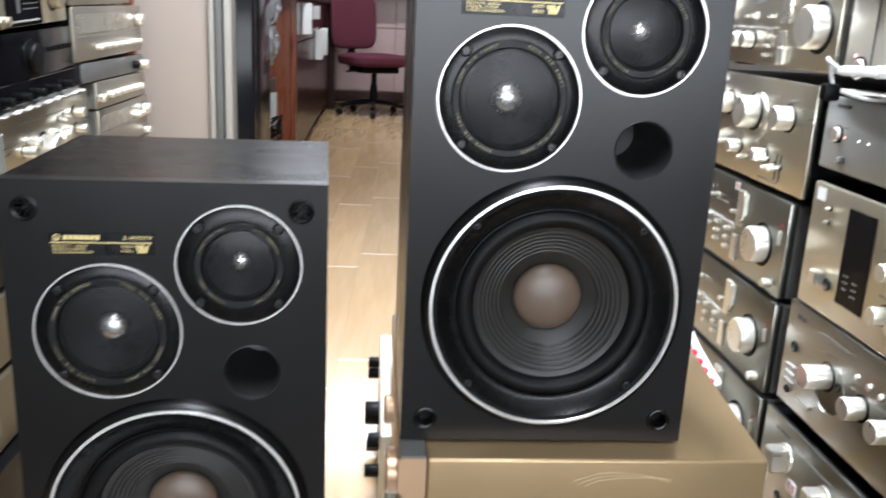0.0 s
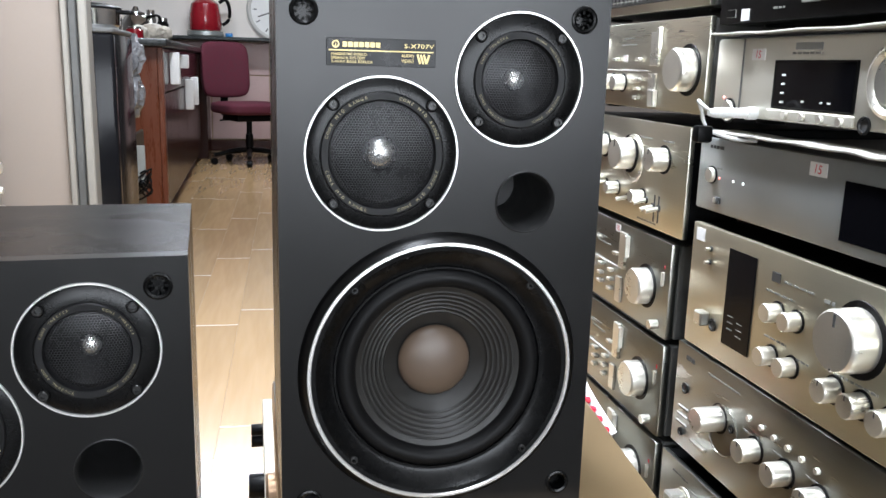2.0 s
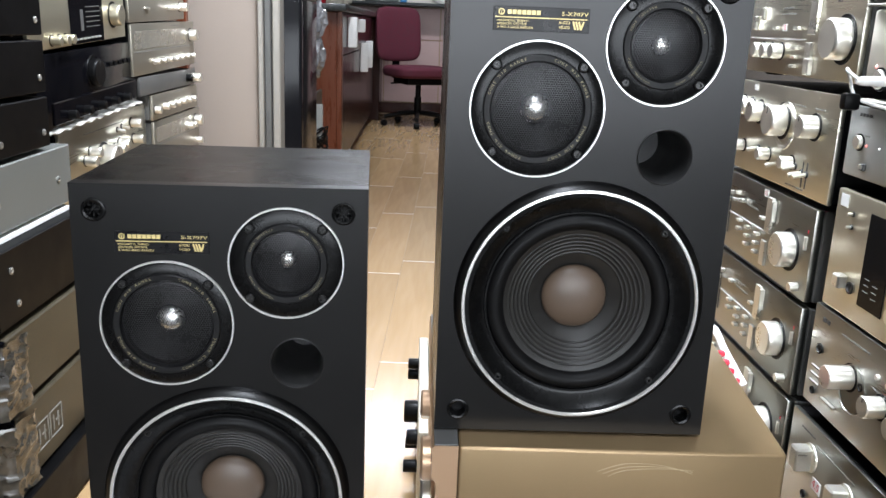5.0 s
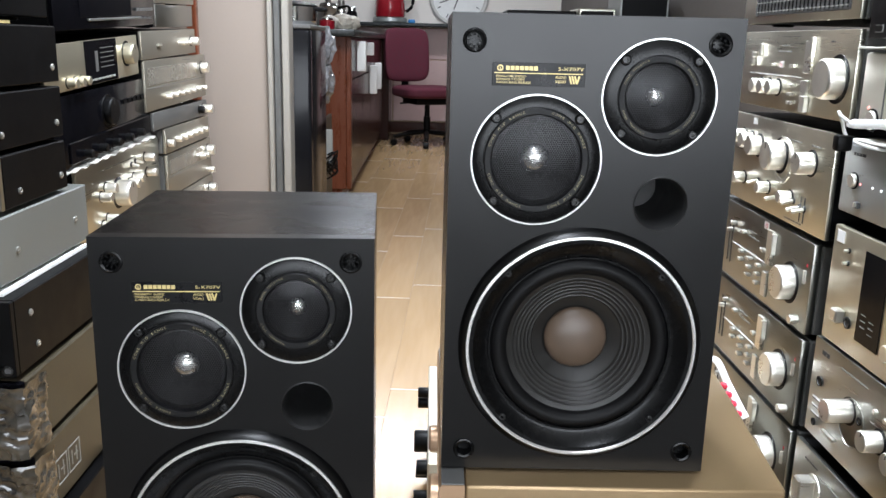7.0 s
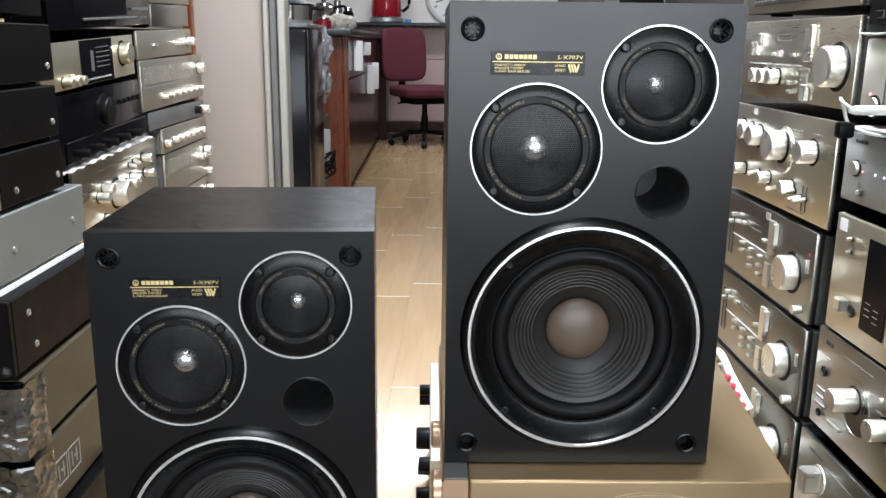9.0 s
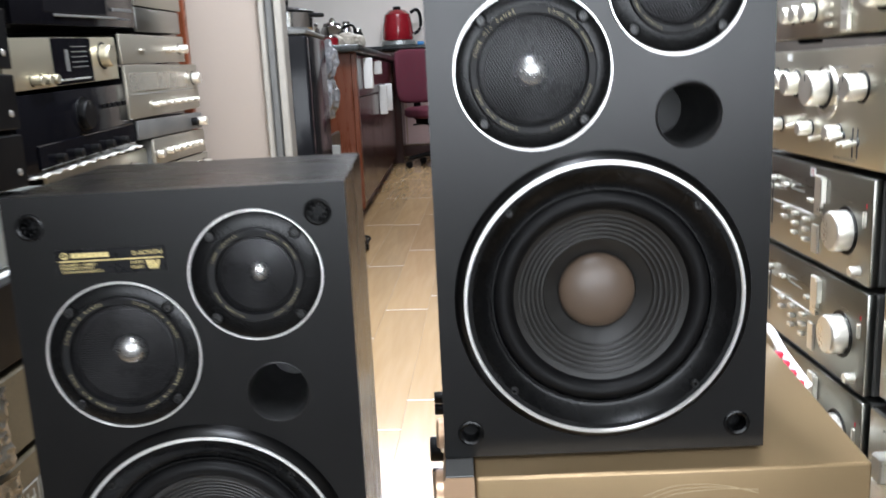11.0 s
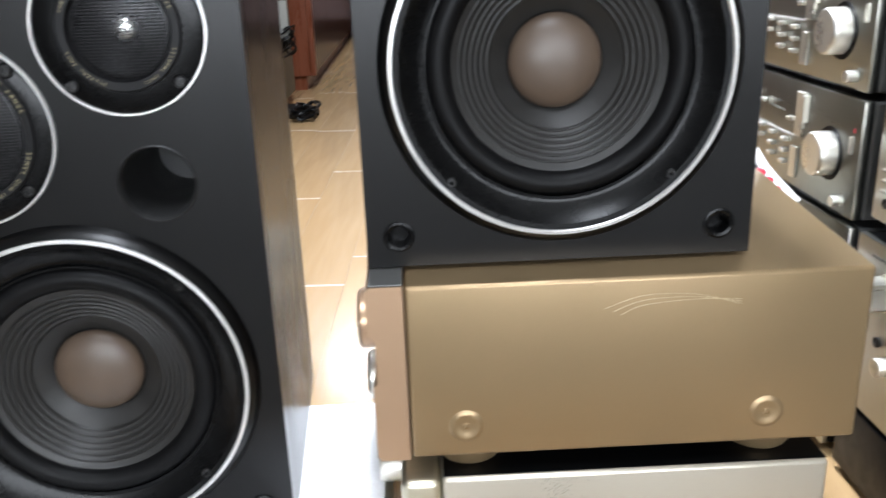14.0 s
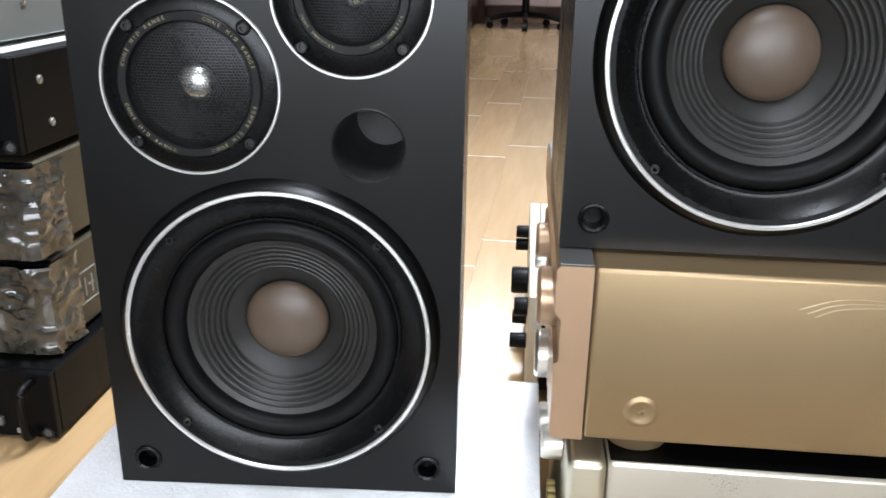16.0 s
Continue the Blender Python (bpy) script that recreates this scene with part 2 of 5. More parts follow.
def upright(profile, x=0.0, y=0.0, n=32, bm=None):
    """Turns (radius, z) pairs round a vertical axis."""
    tmp = lathe([(r, z) for r, z in profile], n=n)
    bmesh.ops.transform(tmp, matrix=Matrix.Translation((x, y, 0)) @ Matrix.Rotation(radians(90), 4, "X"), verts=tmp.verts)
    return merge(bm, tmp) if bm else tmp


def tube(points, r, n=8, bm=None):
    bm = bm or bmesh.new()
    pts = [Vector(p) for p in points]
    rings = []
    for i, p in enumerate(pts):
        d = (pts[min(i + 1, len(pts) - 1)] - pts[max(i - 1, 0)]).normalized()
        side = d.cross(Vector((0, 0, 1)) if abs(d.z) < 0.95 else Vector((1, 0, 0))).normalized()
        up = side.cross(d)
        rings.append([bm.verts.new(p + r * (math.cos(2 * math.pi * k / n) * side + math.sin(2 * math.pi * k / n) * up)) for k in range(n)])
    for a, b in zip(rings, rings[1:]):
        for k in range(n):
            bm.faces.new((a[k], a[(k + 1) % n], b[(k + 1) % n], b[k]))
    bm.faces.new(rings[0])
    bm.faces.new(rings[-1][::-1])
    return bm


def curve_points(pts, n=6):
    """A smooth line through the given places."""
    pts = [Vector(p) for p in pts]
    out = []
    for i in range(len(pts) - 1):
        p0, p1, p2, p3 = pts[max(i - 1, 0)], pts[i], pts[i + 1], pts[min(i + 2, len(pts) - 1)]
        for k in range(n):
            t = k / n
            out.append(0.5 * ((2 * p1) + (p2 - p0) * t + (2 * p0 - 5 * p1 + 4 * p2 - p3) * t * t + (3 * p1 - p0 - 3 * p2 + p3) * t ** 3))
    return out + [pts[-1]]


def lettering(name, text, size, m, mat, parent, spread=1.0, width=None):
    """Flat raised letters standing in the xz plane, facing -y, centred at m's place."""
    cu = bpy.data.curves.new("tmp_text", "FONT")
    cu.body, cu.size, cu.align_x, cu.align_y, cu.space_character, cu.resolution_u = text, size, "CENTER", "CENTER", spread, 2
    tmp = bpy.data.objects.new("tmp_text", cu)
    scene.collection.objects.link(tmp)
    me = bpy.data.meshes.new_from_object(tmp.evaluated_get(bpy.context.evaluated_depsgraph_get()))
    bpy.data.objects.remove(tmp)
    bm = bmesh.new()
    bm.from_mesh(me)
    bpy.data.meshes.remove(me)
    if width and bm.verts:
        xs = [v.co.x for v in bm.verts]
        k = width / (max(xs) - min(xs))
        bmesh.ops.scale(bm, vec=(k, 1, 1), verts=bm.verts)
    bmesh.ops.transform(bm, matrix=m @ Matrix.Rotation(radians(90), 4, "X"), verts=bm.verts)
    me = bpy.data.meshes.new(name)
    bm.to_mesh(me)
    bm.free()
    me.materials.append(mat)
    ob = new(name, me)
    ob.parent = parent
    return ob


# ---- the room ----
def plate_wall(x0, x1, z0, z1, a0, a1, b0, b1, y, thick):
    """A wall in the xz plane with one rectangular opening (a0..a1, b0..b1)."""
    bm = box(x0, a0, y, y + thick, z0, z1)
    box(a1, x1, y, y + thick, z0, z1, bm=bm)
    box(a0, a1, y, y + thick, z0, b0, bm=bm)
    box(a0, a1, y, y + thick, b1, z1, bm=bm)
    return bm


def structure(name, bm, mat, label, category):
    return tagged(finish(name, bm, mat), label, category, kind="structure")


# Unseen front end of the room, added dark to shape the reflections.
structure("floor_unseen", box(-1.7, 2.32, -4.5, -0.45, -0.12, -0.0006), DIMWALL, "unseen dark floor added to keep reflections in the loudspeakers dark", "floor")
floor = structure("floor", box(-1.7, 2.32, -0.45, 7.6, -0.12, -0.0006), GROUT, "floor of narrow wood-look tiles, end joints painted white for glare", "floor")
structure("wall_unseen_side", box(2.2, 2.32, -4.5, -1.2, 0, CEILING), DIMWALL, "unseen dark side wall added to close the widened front end", "wall")
structure("wall_unseen_return", box(1.14, 2.32, -1.2, -1.08, 0, CEILING), DIMWALL, "short unseen dark wall added to close the widened front end", "wall")
structure("wall_east", box(1.02, 1.14, -1.2, 7.6, 0, CEILING), DIMWALL, "plain unseen wall behind the stacked amplifiers, made dark to dim reflections", "wall")
structure("wall_west", box(-1.7, -1.58, -4.5, 7.6, 0, CEILING), DIMWALL, "plain unseen wall behind the stacked audio units, made dark to dim reflections", "wall")
south = structure("wall_south", plate_wall(-1.58, 2.2, 0, CEILING, -1.5, 2.1, 0.4, 2.1, -4.5, 0.12), DIMWALL, "unseen dark wall round the added glazed front", "wall")
# Added so the black fronts have a bright source to reflect; never in view.
shop = thing("window_1", pose(0.3, -4.44, 0.4), "unseen glazed front with a pale metal frame, added for the sheen on the loudspeakers", "window", kind="structure")
for x0, x1, z0, z1 in ((-1.8, -1.75, 0, 1.7), (1.75, 1.8, 0, 1.7), (-1.748, 1.748, 0, 0.05), (-1.748, 1.748, 1.65, 1.7), (-0.605, -0.555, 0.052, 1.648), (0.555, 0.605, 0.052, 1.648)):
    part("frame", box(x0, x1, -0.02, 0.03, z0, z1, 0.003), ALU, shop)
for x0, x1 in ((-1.749, -0.606), (-0.554, 0.554), (0.606, 1.749)):
    part("pane", box(x0, x1, 0.0, 0.006, 0.051, 1.649), GLOWPANE, shop, "glowing pane of the added glazed front")
structure("wall_north", box(-1.58, 1.02, 7.32, 7.44, 0, CEILING), BRIGHTPAINT, "pale plastered end wall of the kitchen corner", "wall")
structure("ceiling", box(-1.7, 2.32, -4.5, 7.6, CEILING, CEILING + 0.1), WHITEPAINT, "plain white painted ceiling", "ceiling")
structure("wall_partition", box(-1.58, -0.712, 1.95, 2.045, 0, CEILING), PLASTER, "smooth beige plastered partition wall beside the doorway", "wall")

# door frame at the end of the partition
frame_post = thing("door_frame", pose(-0.70, 1.95, 0), "pale aluminium door frame at the partition's edge", "door frame", kind="structure")
part("jamb", box(-0.008, 0.008, -0.02, 0.11, 0, CEILING, 0.003), ALU, frame_post)
part("jamb_lip", box(0.0105, 0.030, 0.0, 0.09, 0, CEILING, 0.002), GREYCASE, frame_post, "grey recessed seal strip")
part("jamb_stop", box(0.0325, 0.058, 0.012, 0.1, 0, CEILING, 0.004), ALU, frame_post)

# lower tiled part of the end wall, with a ledge
lower = structure("wall_tiling", box(-1.58, 1.02, 7.305, 7.3195, 0, 0.98), GROUT, "pink glazed tiles on the lower end wall", "tiling")
for row in range(3):
    for col in range(5):
        part("tile", box(-1.58 + col * 0.52, -1.58 + col * 0.52 + 0.512, 7.295, 7.304, 0.11 + row * 0.29, 0.11 + row * 0.29 + 0.282, 0.002), PINKTILE, lower)
structure("baseboard", box(-1.58, 1.02, 7.285, 7.294, 0, 0.1, 0.002), DARKWOOD, "dark skirting along the tiled end wall", "skirting")
structure("ledge", box(-1.58, 1.02, 6.98, 7.318, 0.985, 1.012, 0.004), STONE, "narrow dark stone ledge along the end wall", "ledge")

# ceiling lamps
for x, y, sx, sy, power in TUBES:
    lamp = thing("ceiling_light", pose(x, y, CEILING), "white strip ceiling lamp with a bright diffuser", "ceiling lamp", "ceiling lamps")
    part("housing", box(-sx / 2 - 0.02, sx / 2 + 0.02, -sy / 2 - 0.02, sy / 2 + 0.02, -0.035, 0, 0.004), WHITEPAINT, lamp)
    part("diffuser", box(-sx / 2, sx / 2, -sy / 2, sy / 2, -0.06, -0.036, 0.006), DIFFUSER, lamp)


# ---- loudspeakers ----
SW, SH, SD = 0.302, 0.508, 0.284
WOOF, MID, TWEET, PORT = (0.0, 0.1515), (-0.0588, 0.3583), (0.0662, 0.4265), (0.077, 0.3145)


def plate_with_holes(w, z0, z1, holes, y, thick, n=64):
    """A flat board in the xz plane from y to y + thick, with round holes (x, z, r)."""
    bm = bmesh.new()
    edges = []
    corner = [bm.verts.new((sx * w / 2, y, sz)) for sx, sz in ((-1, z0), (1, z0), (1, z1), (-1, z1))]
    edges += [bm.edges.new((corner[k], corner[(k + 1) % 4])) for k in range(4)]
    for cx, cz, r in holes:
        ring = [bm.verts.new((cx + r * math.cos(2 * math.pi * k / n), y, cz + r * math.sin(2 * math.pi * k / n))) for k in range(n)]
        edges += [bm.edges.new((ring[k], ring[(k + 1) % n])) for k in range(n)]
    bmesh.ops.triangle_fill(bm, use_beauty=True, use_dissolve=False, edges=edges)
    faces = list(bm.faces)
    out = bmesh.ops.extrude_face_region(bm, geom=faces)
    bmesh.ops.translate(bm, vec=(0, thick, 0), verts=[g for g in out["geom"] if isinstance(g, bmesh.types.BMVert)])
    return bm


def mesh_grille(cx, cz, radius, pitch, hole, bulge, y):
    """A perforated disc: hexagon cells with open middles, slightly domed."""
    bm = bmesh.new()
    r_out = pitch / math.sqrt(3)

    def lift(x, z):
        return y - bulge * (1 - (x * x + z * z) / radius ** 2)

    rows = int(radius / (pitch * 0.866)) + 1
    for j in range(-rows, rows + 1):
        for i in range(-rows - 2, rows + 3):
            x, z = (i + 0.5 * (j % 2)) * pitch, j * pitch * 0.866
            if math.hypot(x, z) > radius - pitch * 0.3:
                continue
            a = [(x + r_out * math.sin(math.pi * k / 3), z + r_out * math.cos(math.pi * k / 3)) for k in range(6)]
            b = [(x + hole * math.sin(math.pi * k / 3), z + hole * math.cos(math.pi * k / 3)) for k in range(6)]
            va = [bm.verts.new((cx + p, lift(p, q), cz + q)) for p, q in a]
            vb = [bm.verts.new((cx + p, lift(p, q), cz + q)) for p, q in b]
            for k in range(6):
                q = (k + 1) % 6
                bm.faces.new((va[k], va[q], vb[q], vb[k]))
    return bm


def screw_head(x, z, y, r=0.0042):
    bm = lathe([(r, 0.0), (r, -0.0016), (r * 0.8, -0.0026), (r * 0.5, -0.0026), (r * 0.42, -0.0006), (0, -0.0006)], x, z, y, n=16)
    return bm


def around(centre, text, radius, mid_angle, size, parent, mat, flip):
    """Letters set along an arc, mid_angle measured clockwise from the top."""
    step = size * 1.0 / radius
    for i, ch in enumerate(text):
        if ch == " ":
            continue
        off = (i - (len(text) - 1) / 2) * step * (-1 if flip else 1)
        a = mid_angle + off
        m = Matrix.Translation((centre[0] + radius * math.sin(a), centre[2], centre[1] + radius * math.cos(a))) @ Matrix.Rotation(a + (math.pi if flip else 0), 4, "Y")
        yield lettering("letter", ch, size, m, mat, parent)


def loudspeaker(m, label):
    sp = thing("loudspeaker", m, label, "loudspeaker", "pair of loudspeakers")
    w2 = SW / 2
    # carcass: four boards and a back
    bm = bmesh.new()
    shells = []
    for k in (0.0, 0.016):
        front = [bm.verts.new((sx * (w2 - k), 0.0192, sz)) for sx, sz in ((-1, k), (1, k), (1, SH - k), (-1, SH - k))]
        rear = [bm.verts.new((v.co.x, SD - k, v.co.z)) for v in front]
        shells.append(front)
        for a in range(4):
            bm.faces.new((front[a], front[(a + 1) % 4], rear[(a + 1) % 4], rear[a]))
        bm.faces.new(rear)
    for a in range(4):
        bm.faces.new((shells[0][a], shells[0][(a + 1) % 4], shells[1][(a + 1) % 4], shells[1][a]))
    part("cabinet", bm, VINYL, sp, "black vinyl-covered box")
    plugs = [(-0.1255, 0.0245), (0.1255, 0.0245), (-0.1275, 0.4805), (0.1255, 0.4815)]
    holes = [(*WOOF, 0.1345), (*MID, 0.066), (*TWEET, 0.0585), (*PORT, 0.0275)] + [(x, z, 0.0098) for x, z in plugs]
    part("baffle", plate_with_holes(SW, 0.0, SH, holes, 0.0, 0.0188), BAFFLE, sp, "matt black front board")
    # woofer
    wf = part("woofer", lathe([(0.1358, 0.001), (0.1352, -0.0012), (0.1335, -0.0048), (0.1302, -0.0085), (0.1276, -0.0102), (0.1270, -0.0085)], *WOOF, n=96), BAFFLE, sp, "large woofer with a raised frame and a grey ribbed cone")
    part("trim_ring", lathe([(0.1276, -0.0098), (0.1270, -0.0112), (0.1246, -0.0114), (0.1238, -0.0104), (0.1238, -0.0075)], *WOOF, n=96), RING, wf, "polished silver ring")
    part("frame", lathe([(0.1238, -0.0092), (0.1195, -0.0088), (0.1062, 0.0030), (0.1030, 0.0034), (0.1020, 0.0012), (0.1000, 0.0012), (0.0995, 0.007)], *WOOF, n=96), SATIN, wf)
    roll = [(0.1 - 0.0092 * (1 - math.cos(a)), 0.0065 - 0.0095 * math.sin(a)) for a in [math.pi * k / 12 for k in range(13)]]
    part("surround", lathe(roll + [(0.0805, 0.0078)], *WOOF, n=96), RUBBER, wf, "black rubber roll surround")
    cone = [(0.0812, 0.0066)]
    steps = 140
    for k in range(1, steps + 1):
        r = 0.0812 - (0.0812 - 0.034) * k / steps
        base = 0.0068 + 0.0265 * (k / steps) ** 1.1
        ripple = 0.0013 * (0.5 + 0.5 * math.cos((0.0745 - r) / 0.0044 * 2 * math.pi)) ** 2 if 0.0500 < r < 0.0767 else 0.0
        cone.append((r, base - ripple))
    part("cone", lathe(cone, *WOOF, n=96), PAPER, wf, "grey paper cone with raised ribs")
    part("dust_cap", lathe([(0.0362 * math.cos(a), 0.031 - 0.0145 * math.sin(a)) for a in [math.pi / 2 * k / 12 for k in range(13)]][:-1] + [(0, 0.0165)], *WOOF, n=64), CAP, wf, "taupe domed dust cap")
    part("cap_edge", lathe([(0.0373, 0.0312), (0.0368, 0.0298), (0.0361, 0.0306)], *WOOF, n=64), SCREW, wf)
    for sx in (-1, 1):
        for sz in (-1, 1):
            part("screw", screw_head(WOOF[0] + sx * 0.0835, WOOF[1] + sz * 0.0835, -0.0065, 0.0038), SCREW, wf)
    # midrange and tweeter
    for name, c, ring, scr, gr, dome, text in (("midrange_driver", MID, 0.0697, 0.0438, 0.0478, 0.0152, "CONE MID RANGE"), ("tweeter", TWEET, 0.0608, 0.0377, 0.0355, 0.0095, "CONE TWEETER")):
        d = part(name, lathe([(ring - 0.0021, -0.0004), (ring - 0.0032, -0.0012), (gr + 0.0082, -0.0016), (gr + 0.0078, 0.002)], *c, n=80), SATIN, sp, "round driver with a mesh cover")
        part("trim_ring", lathe([(ring, 0.0004), (ring, -0.0012), (ring - 0.0005, -0.0022), (ring - 0.0017, -0.0022), (ring - 0.0022, -0.0014), (ring - 0.0022, 0.0)], *c, n=96), RING, d, "thin polished silver ring")
        part("rim", lathe([(gr + 0.0077, 0.001), (gr + 0.0077, -0.0022), (gr + 0.0066, -0.0031), (gr + 0.001, -0.003), (gr, -0.0012), (gr, 0.008)], *c, n=80), RIM, d)
        part("mesh_cover", mesh_grille(*c, gr, 0.00255, 0.00118, 0.0035, -0.0002), MESH, d, "black perforated mesh")
        part("cone", lathe([(gr, 0.006), (gr * 0.9, 0.004), (gr * 0.78, 0.008), (dome + 0.001, 0.017)], *c, n=64), RUBBER, d)
        part("dome", lathe([(dome * math.cos(a), 0.0165 - dome * 0.62 * math.sin(a)) for a in [math.pi / 2 * k / 10 for k in range(10)]] + [(0, 0.0165 - dome * 0.62)], *c, n=40), DOME, d, "bright metal dome")
        for sx in (-1, 1):
            for sz in (-1, 1):
                part("screw", lathe([(0.0058, -0.0016), (0.0054, -0.0023), (0.0046, -0.0017)], c[0] + sx * scr, c[1] + sz * scr, 0, n=20), PLASTIC, d)
                part("screw", screw_head(c[0] + sx * scr, c[1] + sz * scr, -0.0014, 0.0044), SCREW, d, "hex-socket steel screw")
        for k, a in enumerate((-45, 45, 135, 225)):
            for ob in around((c[0], c[1], -0.0033), text, gr + 0.0042, radians(a), 0.0039 if gr > 0.04 else 0.003, d, RIMPRINT, k > 1):
                pass
    # bass port
    part("port", lathe([(0.0295, -0.0006), (0.0285, -0.0016), (0.0272, 0.0005), (0.0262, 0.006), (0.0255, 0.12), (0.0, 0.121)], *PORT, n=56), PORTGREY, sp, "open bass reflex port")
    # sockets for the missing front cloth
    for x, z in plugs:
        s = part("grille_socket", lathe([(0.0125, 0.0), (0.0122, -0.0014), (0.0105, -0.002), (0.0085, -0.0012), (0.0078, 0.014), (0, 0.014)], x, z, n=32), SATIN, sp, "black push-fit socket")
        for k in range(8 if z > 0.2 else 0):
            a = 2 * math.pi * k / 8
            tmp = box(-0.0007, 0.0007, 0.002, 0.013, 0.0052, 0.0079)
            bmesh.ops.transform(tmp, matrix=Matrix.Translation((x, 0, z)) @ Matrix.Rotation(a, 4, "Y"), verts=tmp.verts)
            part("rib", tmp, RUBBER, s)
    # name plate
    b = part("name_plate", box(-0.1085, -0.0125, -0.0012, 0.0, 0.4355, 0.459, 0.0004), NAMEPLATE, sp, "black plate with gold print")
    part("line", box(-0.1065, -0.0145, -0.0016, -0.0012, 0.4480, 0.4490), GOLDINK, b)
    bm = lathe([(0.0032, -0.0016), (0.0032, -0.0013), (0.0021, -0.0013)], -0.1005, 0.4535, 0, n=24)
    box(-0.1009, -0.1001, -0.0016, -0.0012, 0.4508, 0.4545, bm=bm)
    part("emblem", bm, GOLDINK, b)
    for k in range(7):
        part("maker_mark", box(-0.0945 + k * 0.0048, -0.0945 + k * 0.0048 + 0.0039, -0.0016, -0.0012, 0.4514, 0.4556), GOLDINK, b)
    lettering("model_code", "S-X707V", 0.0052, Matrix.Translation((-0.0275, -0.0015, 0.4532)), GOLDINK, b, width=0.0265)
    for k, (text, w) in enumerate((("MAGNETIC SHIELD", 0.031), ("SPEAKER SYSTEM", 0.029), ("3-WAY BASS REFLEX", 0.036))):
        lettering("small_print", text, 0.0033, Matrix.Translation((-0.1045 + w / 2, -0.0015, 0.4452 - k * 0.0032)), GOLDINK, b, width=w)
    for k, text in enumerate(("AUDIO", "VIDEO")):
        lettering("small_print", text, 0.0042, Matrix.Translation((-0.0375, -0.0015, 0.4449 - k * 0.0045)), GOLDINK, b, width=0.011)
    for k in range(3):
        tmp = box(-0.0009, 0.0009, -0.0016, -0.0012, -0.0042, 0.0042)
        bmesh.ops.transform(tmp, matrix=Matrix.Translation((-0.0275 + k * 0.0028, 0, 0.4425)) @ Matrix.Rotation(radians(-18), 4, "Y"), verts=tmp.verts)
        part("emblem", tmp, GOLDINK, b)
    tmp = box(-0.0009, 0.0009, -0.0016, -0.0012, -0.0042, 0.0042)
    bmesh.ops.transform(tmp, matrix=Matrix.Translation((-0.0195, 0, 0.4425)) @ Matrix.Rotation(radians(18), 4, "Y"), verts=tmp.verts)
    part("emblem", tmp, GOLDINK, b)
    return sp


BASE_L, BASE_R = 0.1396, 0.377
right_speaker = loudspeaker(pose(0, 0, BASE_R), "black three-way loudspeaker standing on a gold amplifier")
left_speaker = copy_thing(right_speaker, pose(-0.3795, -0.0125, BASE_L, 0, 0, 3.2))
left_speaker["label"] = "black three-way loudspeaker standing on white foam sheeting"


# ---- audio units ----
def foot(x, y, h, r=0.02, mat=PLASTIC, parent=None):
    return part("foot", upright([(0, 0), (r * 0.9, 0), (r, h * 0.3), (r, h), (0, h)], x, y, n=24), mat, parent)


def unit(name, m, w, d, h, case, panel, label, category="amplifier", group="", feet=0.012, plate=0.008, lip=0.0, panel_bevel=0.0015, panel_inset=0.0):
    """A case on four feet; its front looks along -y, width along x, origin at the middle of the front's foot line."""
    u = thing(name, m, label, category, group)
    part("case", box(-w / 2 + lip, w / 2 - lip, plate + 0.001, d, feet, h - 0.002, 0.002), case, u)
    part("front_panel", box(-w / 2, w / 2, 0, plate, feet, h, panel_bevel, 2), panel, u)
    for sx in (-1, 1):
        for fy in (0.05, d - 0.05):
            foot(sx * (w / 2 - 0.05), fy, feet + 0.001, 0.018, PLASTIC, u)
    return u


def knob(u, x, z, r, l, mat=KNOB, base=True, pointer=True):
    k = part("knob", lathe([(0, -l), (r * 0.9, -l), (r * 0.96, -l + r * 0.06), (r, -l + r * 0.16), (r, 0.0)], x, z, n=36), mat, u)
    if base:
        part("collar", lathe([(r * 1.22, 0.0), (r * 1.2, -0.0012), (r * 1.0, -0.0012)], x, z, n=36), PLASTIC, k)
    if pointer:
        part("pointer", box(x - r * 0.05, x + r * 0.05, -l - 0.0004, -l, z + r * 0.45, z + r * 0.85), INK, k)
    return k


def button(u, x, z, w, h, d, mat=KNOB, name="button"):
    return part(name, box(x - w / 2, x + w / 2, -d, 0.0, z - h / 2, z + h / 2, min(w, h, d) * 0.15), mat, u)


def toggle(u, x, z, l=0.014, r=0.003, drop=0.004, mat=KNOB):
    t = part("switch", tube([(x, 0, z), (x, -l * 0.5, z - drop * 0.4), (x, -l, z - drop)], r, 10), mat, u)
    part("collar", lathe([(r * 1.7, 0.0), (r * 1.5, -0.002), (r * 0.8, -0.002)], x, z, n=16), SCREW, t)
    return t


def window(u, x0, x1, z0, z1, name="display", mat=BLACKGLASS, out=0.0012):
    return part(name, box(x0, x1, -out, 0.0, z0, z1, 0.0006), mat, u)


def slot(u, x0, x1, z0, z1, mat=INK, out=0.0008):
    return part("printed_line", box(x0, x1, -out, 0, z0, z1), mat, u)


def socket(u, x, z, r=0.006):
    s = part("socket", lathe([(r, 0.0), (r, -0.0018), (r * 0.72, -0.002), (r * 0.62, 0.0)], x, z, n=20), SCREW, u)
    part("hole", lathe([(r * 0.62, -0.0006), (0, -0.0004)], x, z, n=20), INK, s)


def print_bars(u, x, z, w, n=3, mat=GREYINK, size=0.0022, rnd=random.Random(4)):
    """Small unreadable print: a row of short bars."""
    bm = bmesh.new()
    at = x - w / 2
    while at < x + w / 2:
        l = rnd.uniform(0.004, 0.011)
        box(at, min(at + l, x + w / 2), -0.0006, 0, z - size / 2, z + size / 2, bm=bm)
        at += l + 0.0025
    return part("small_print", bm, mat, u)


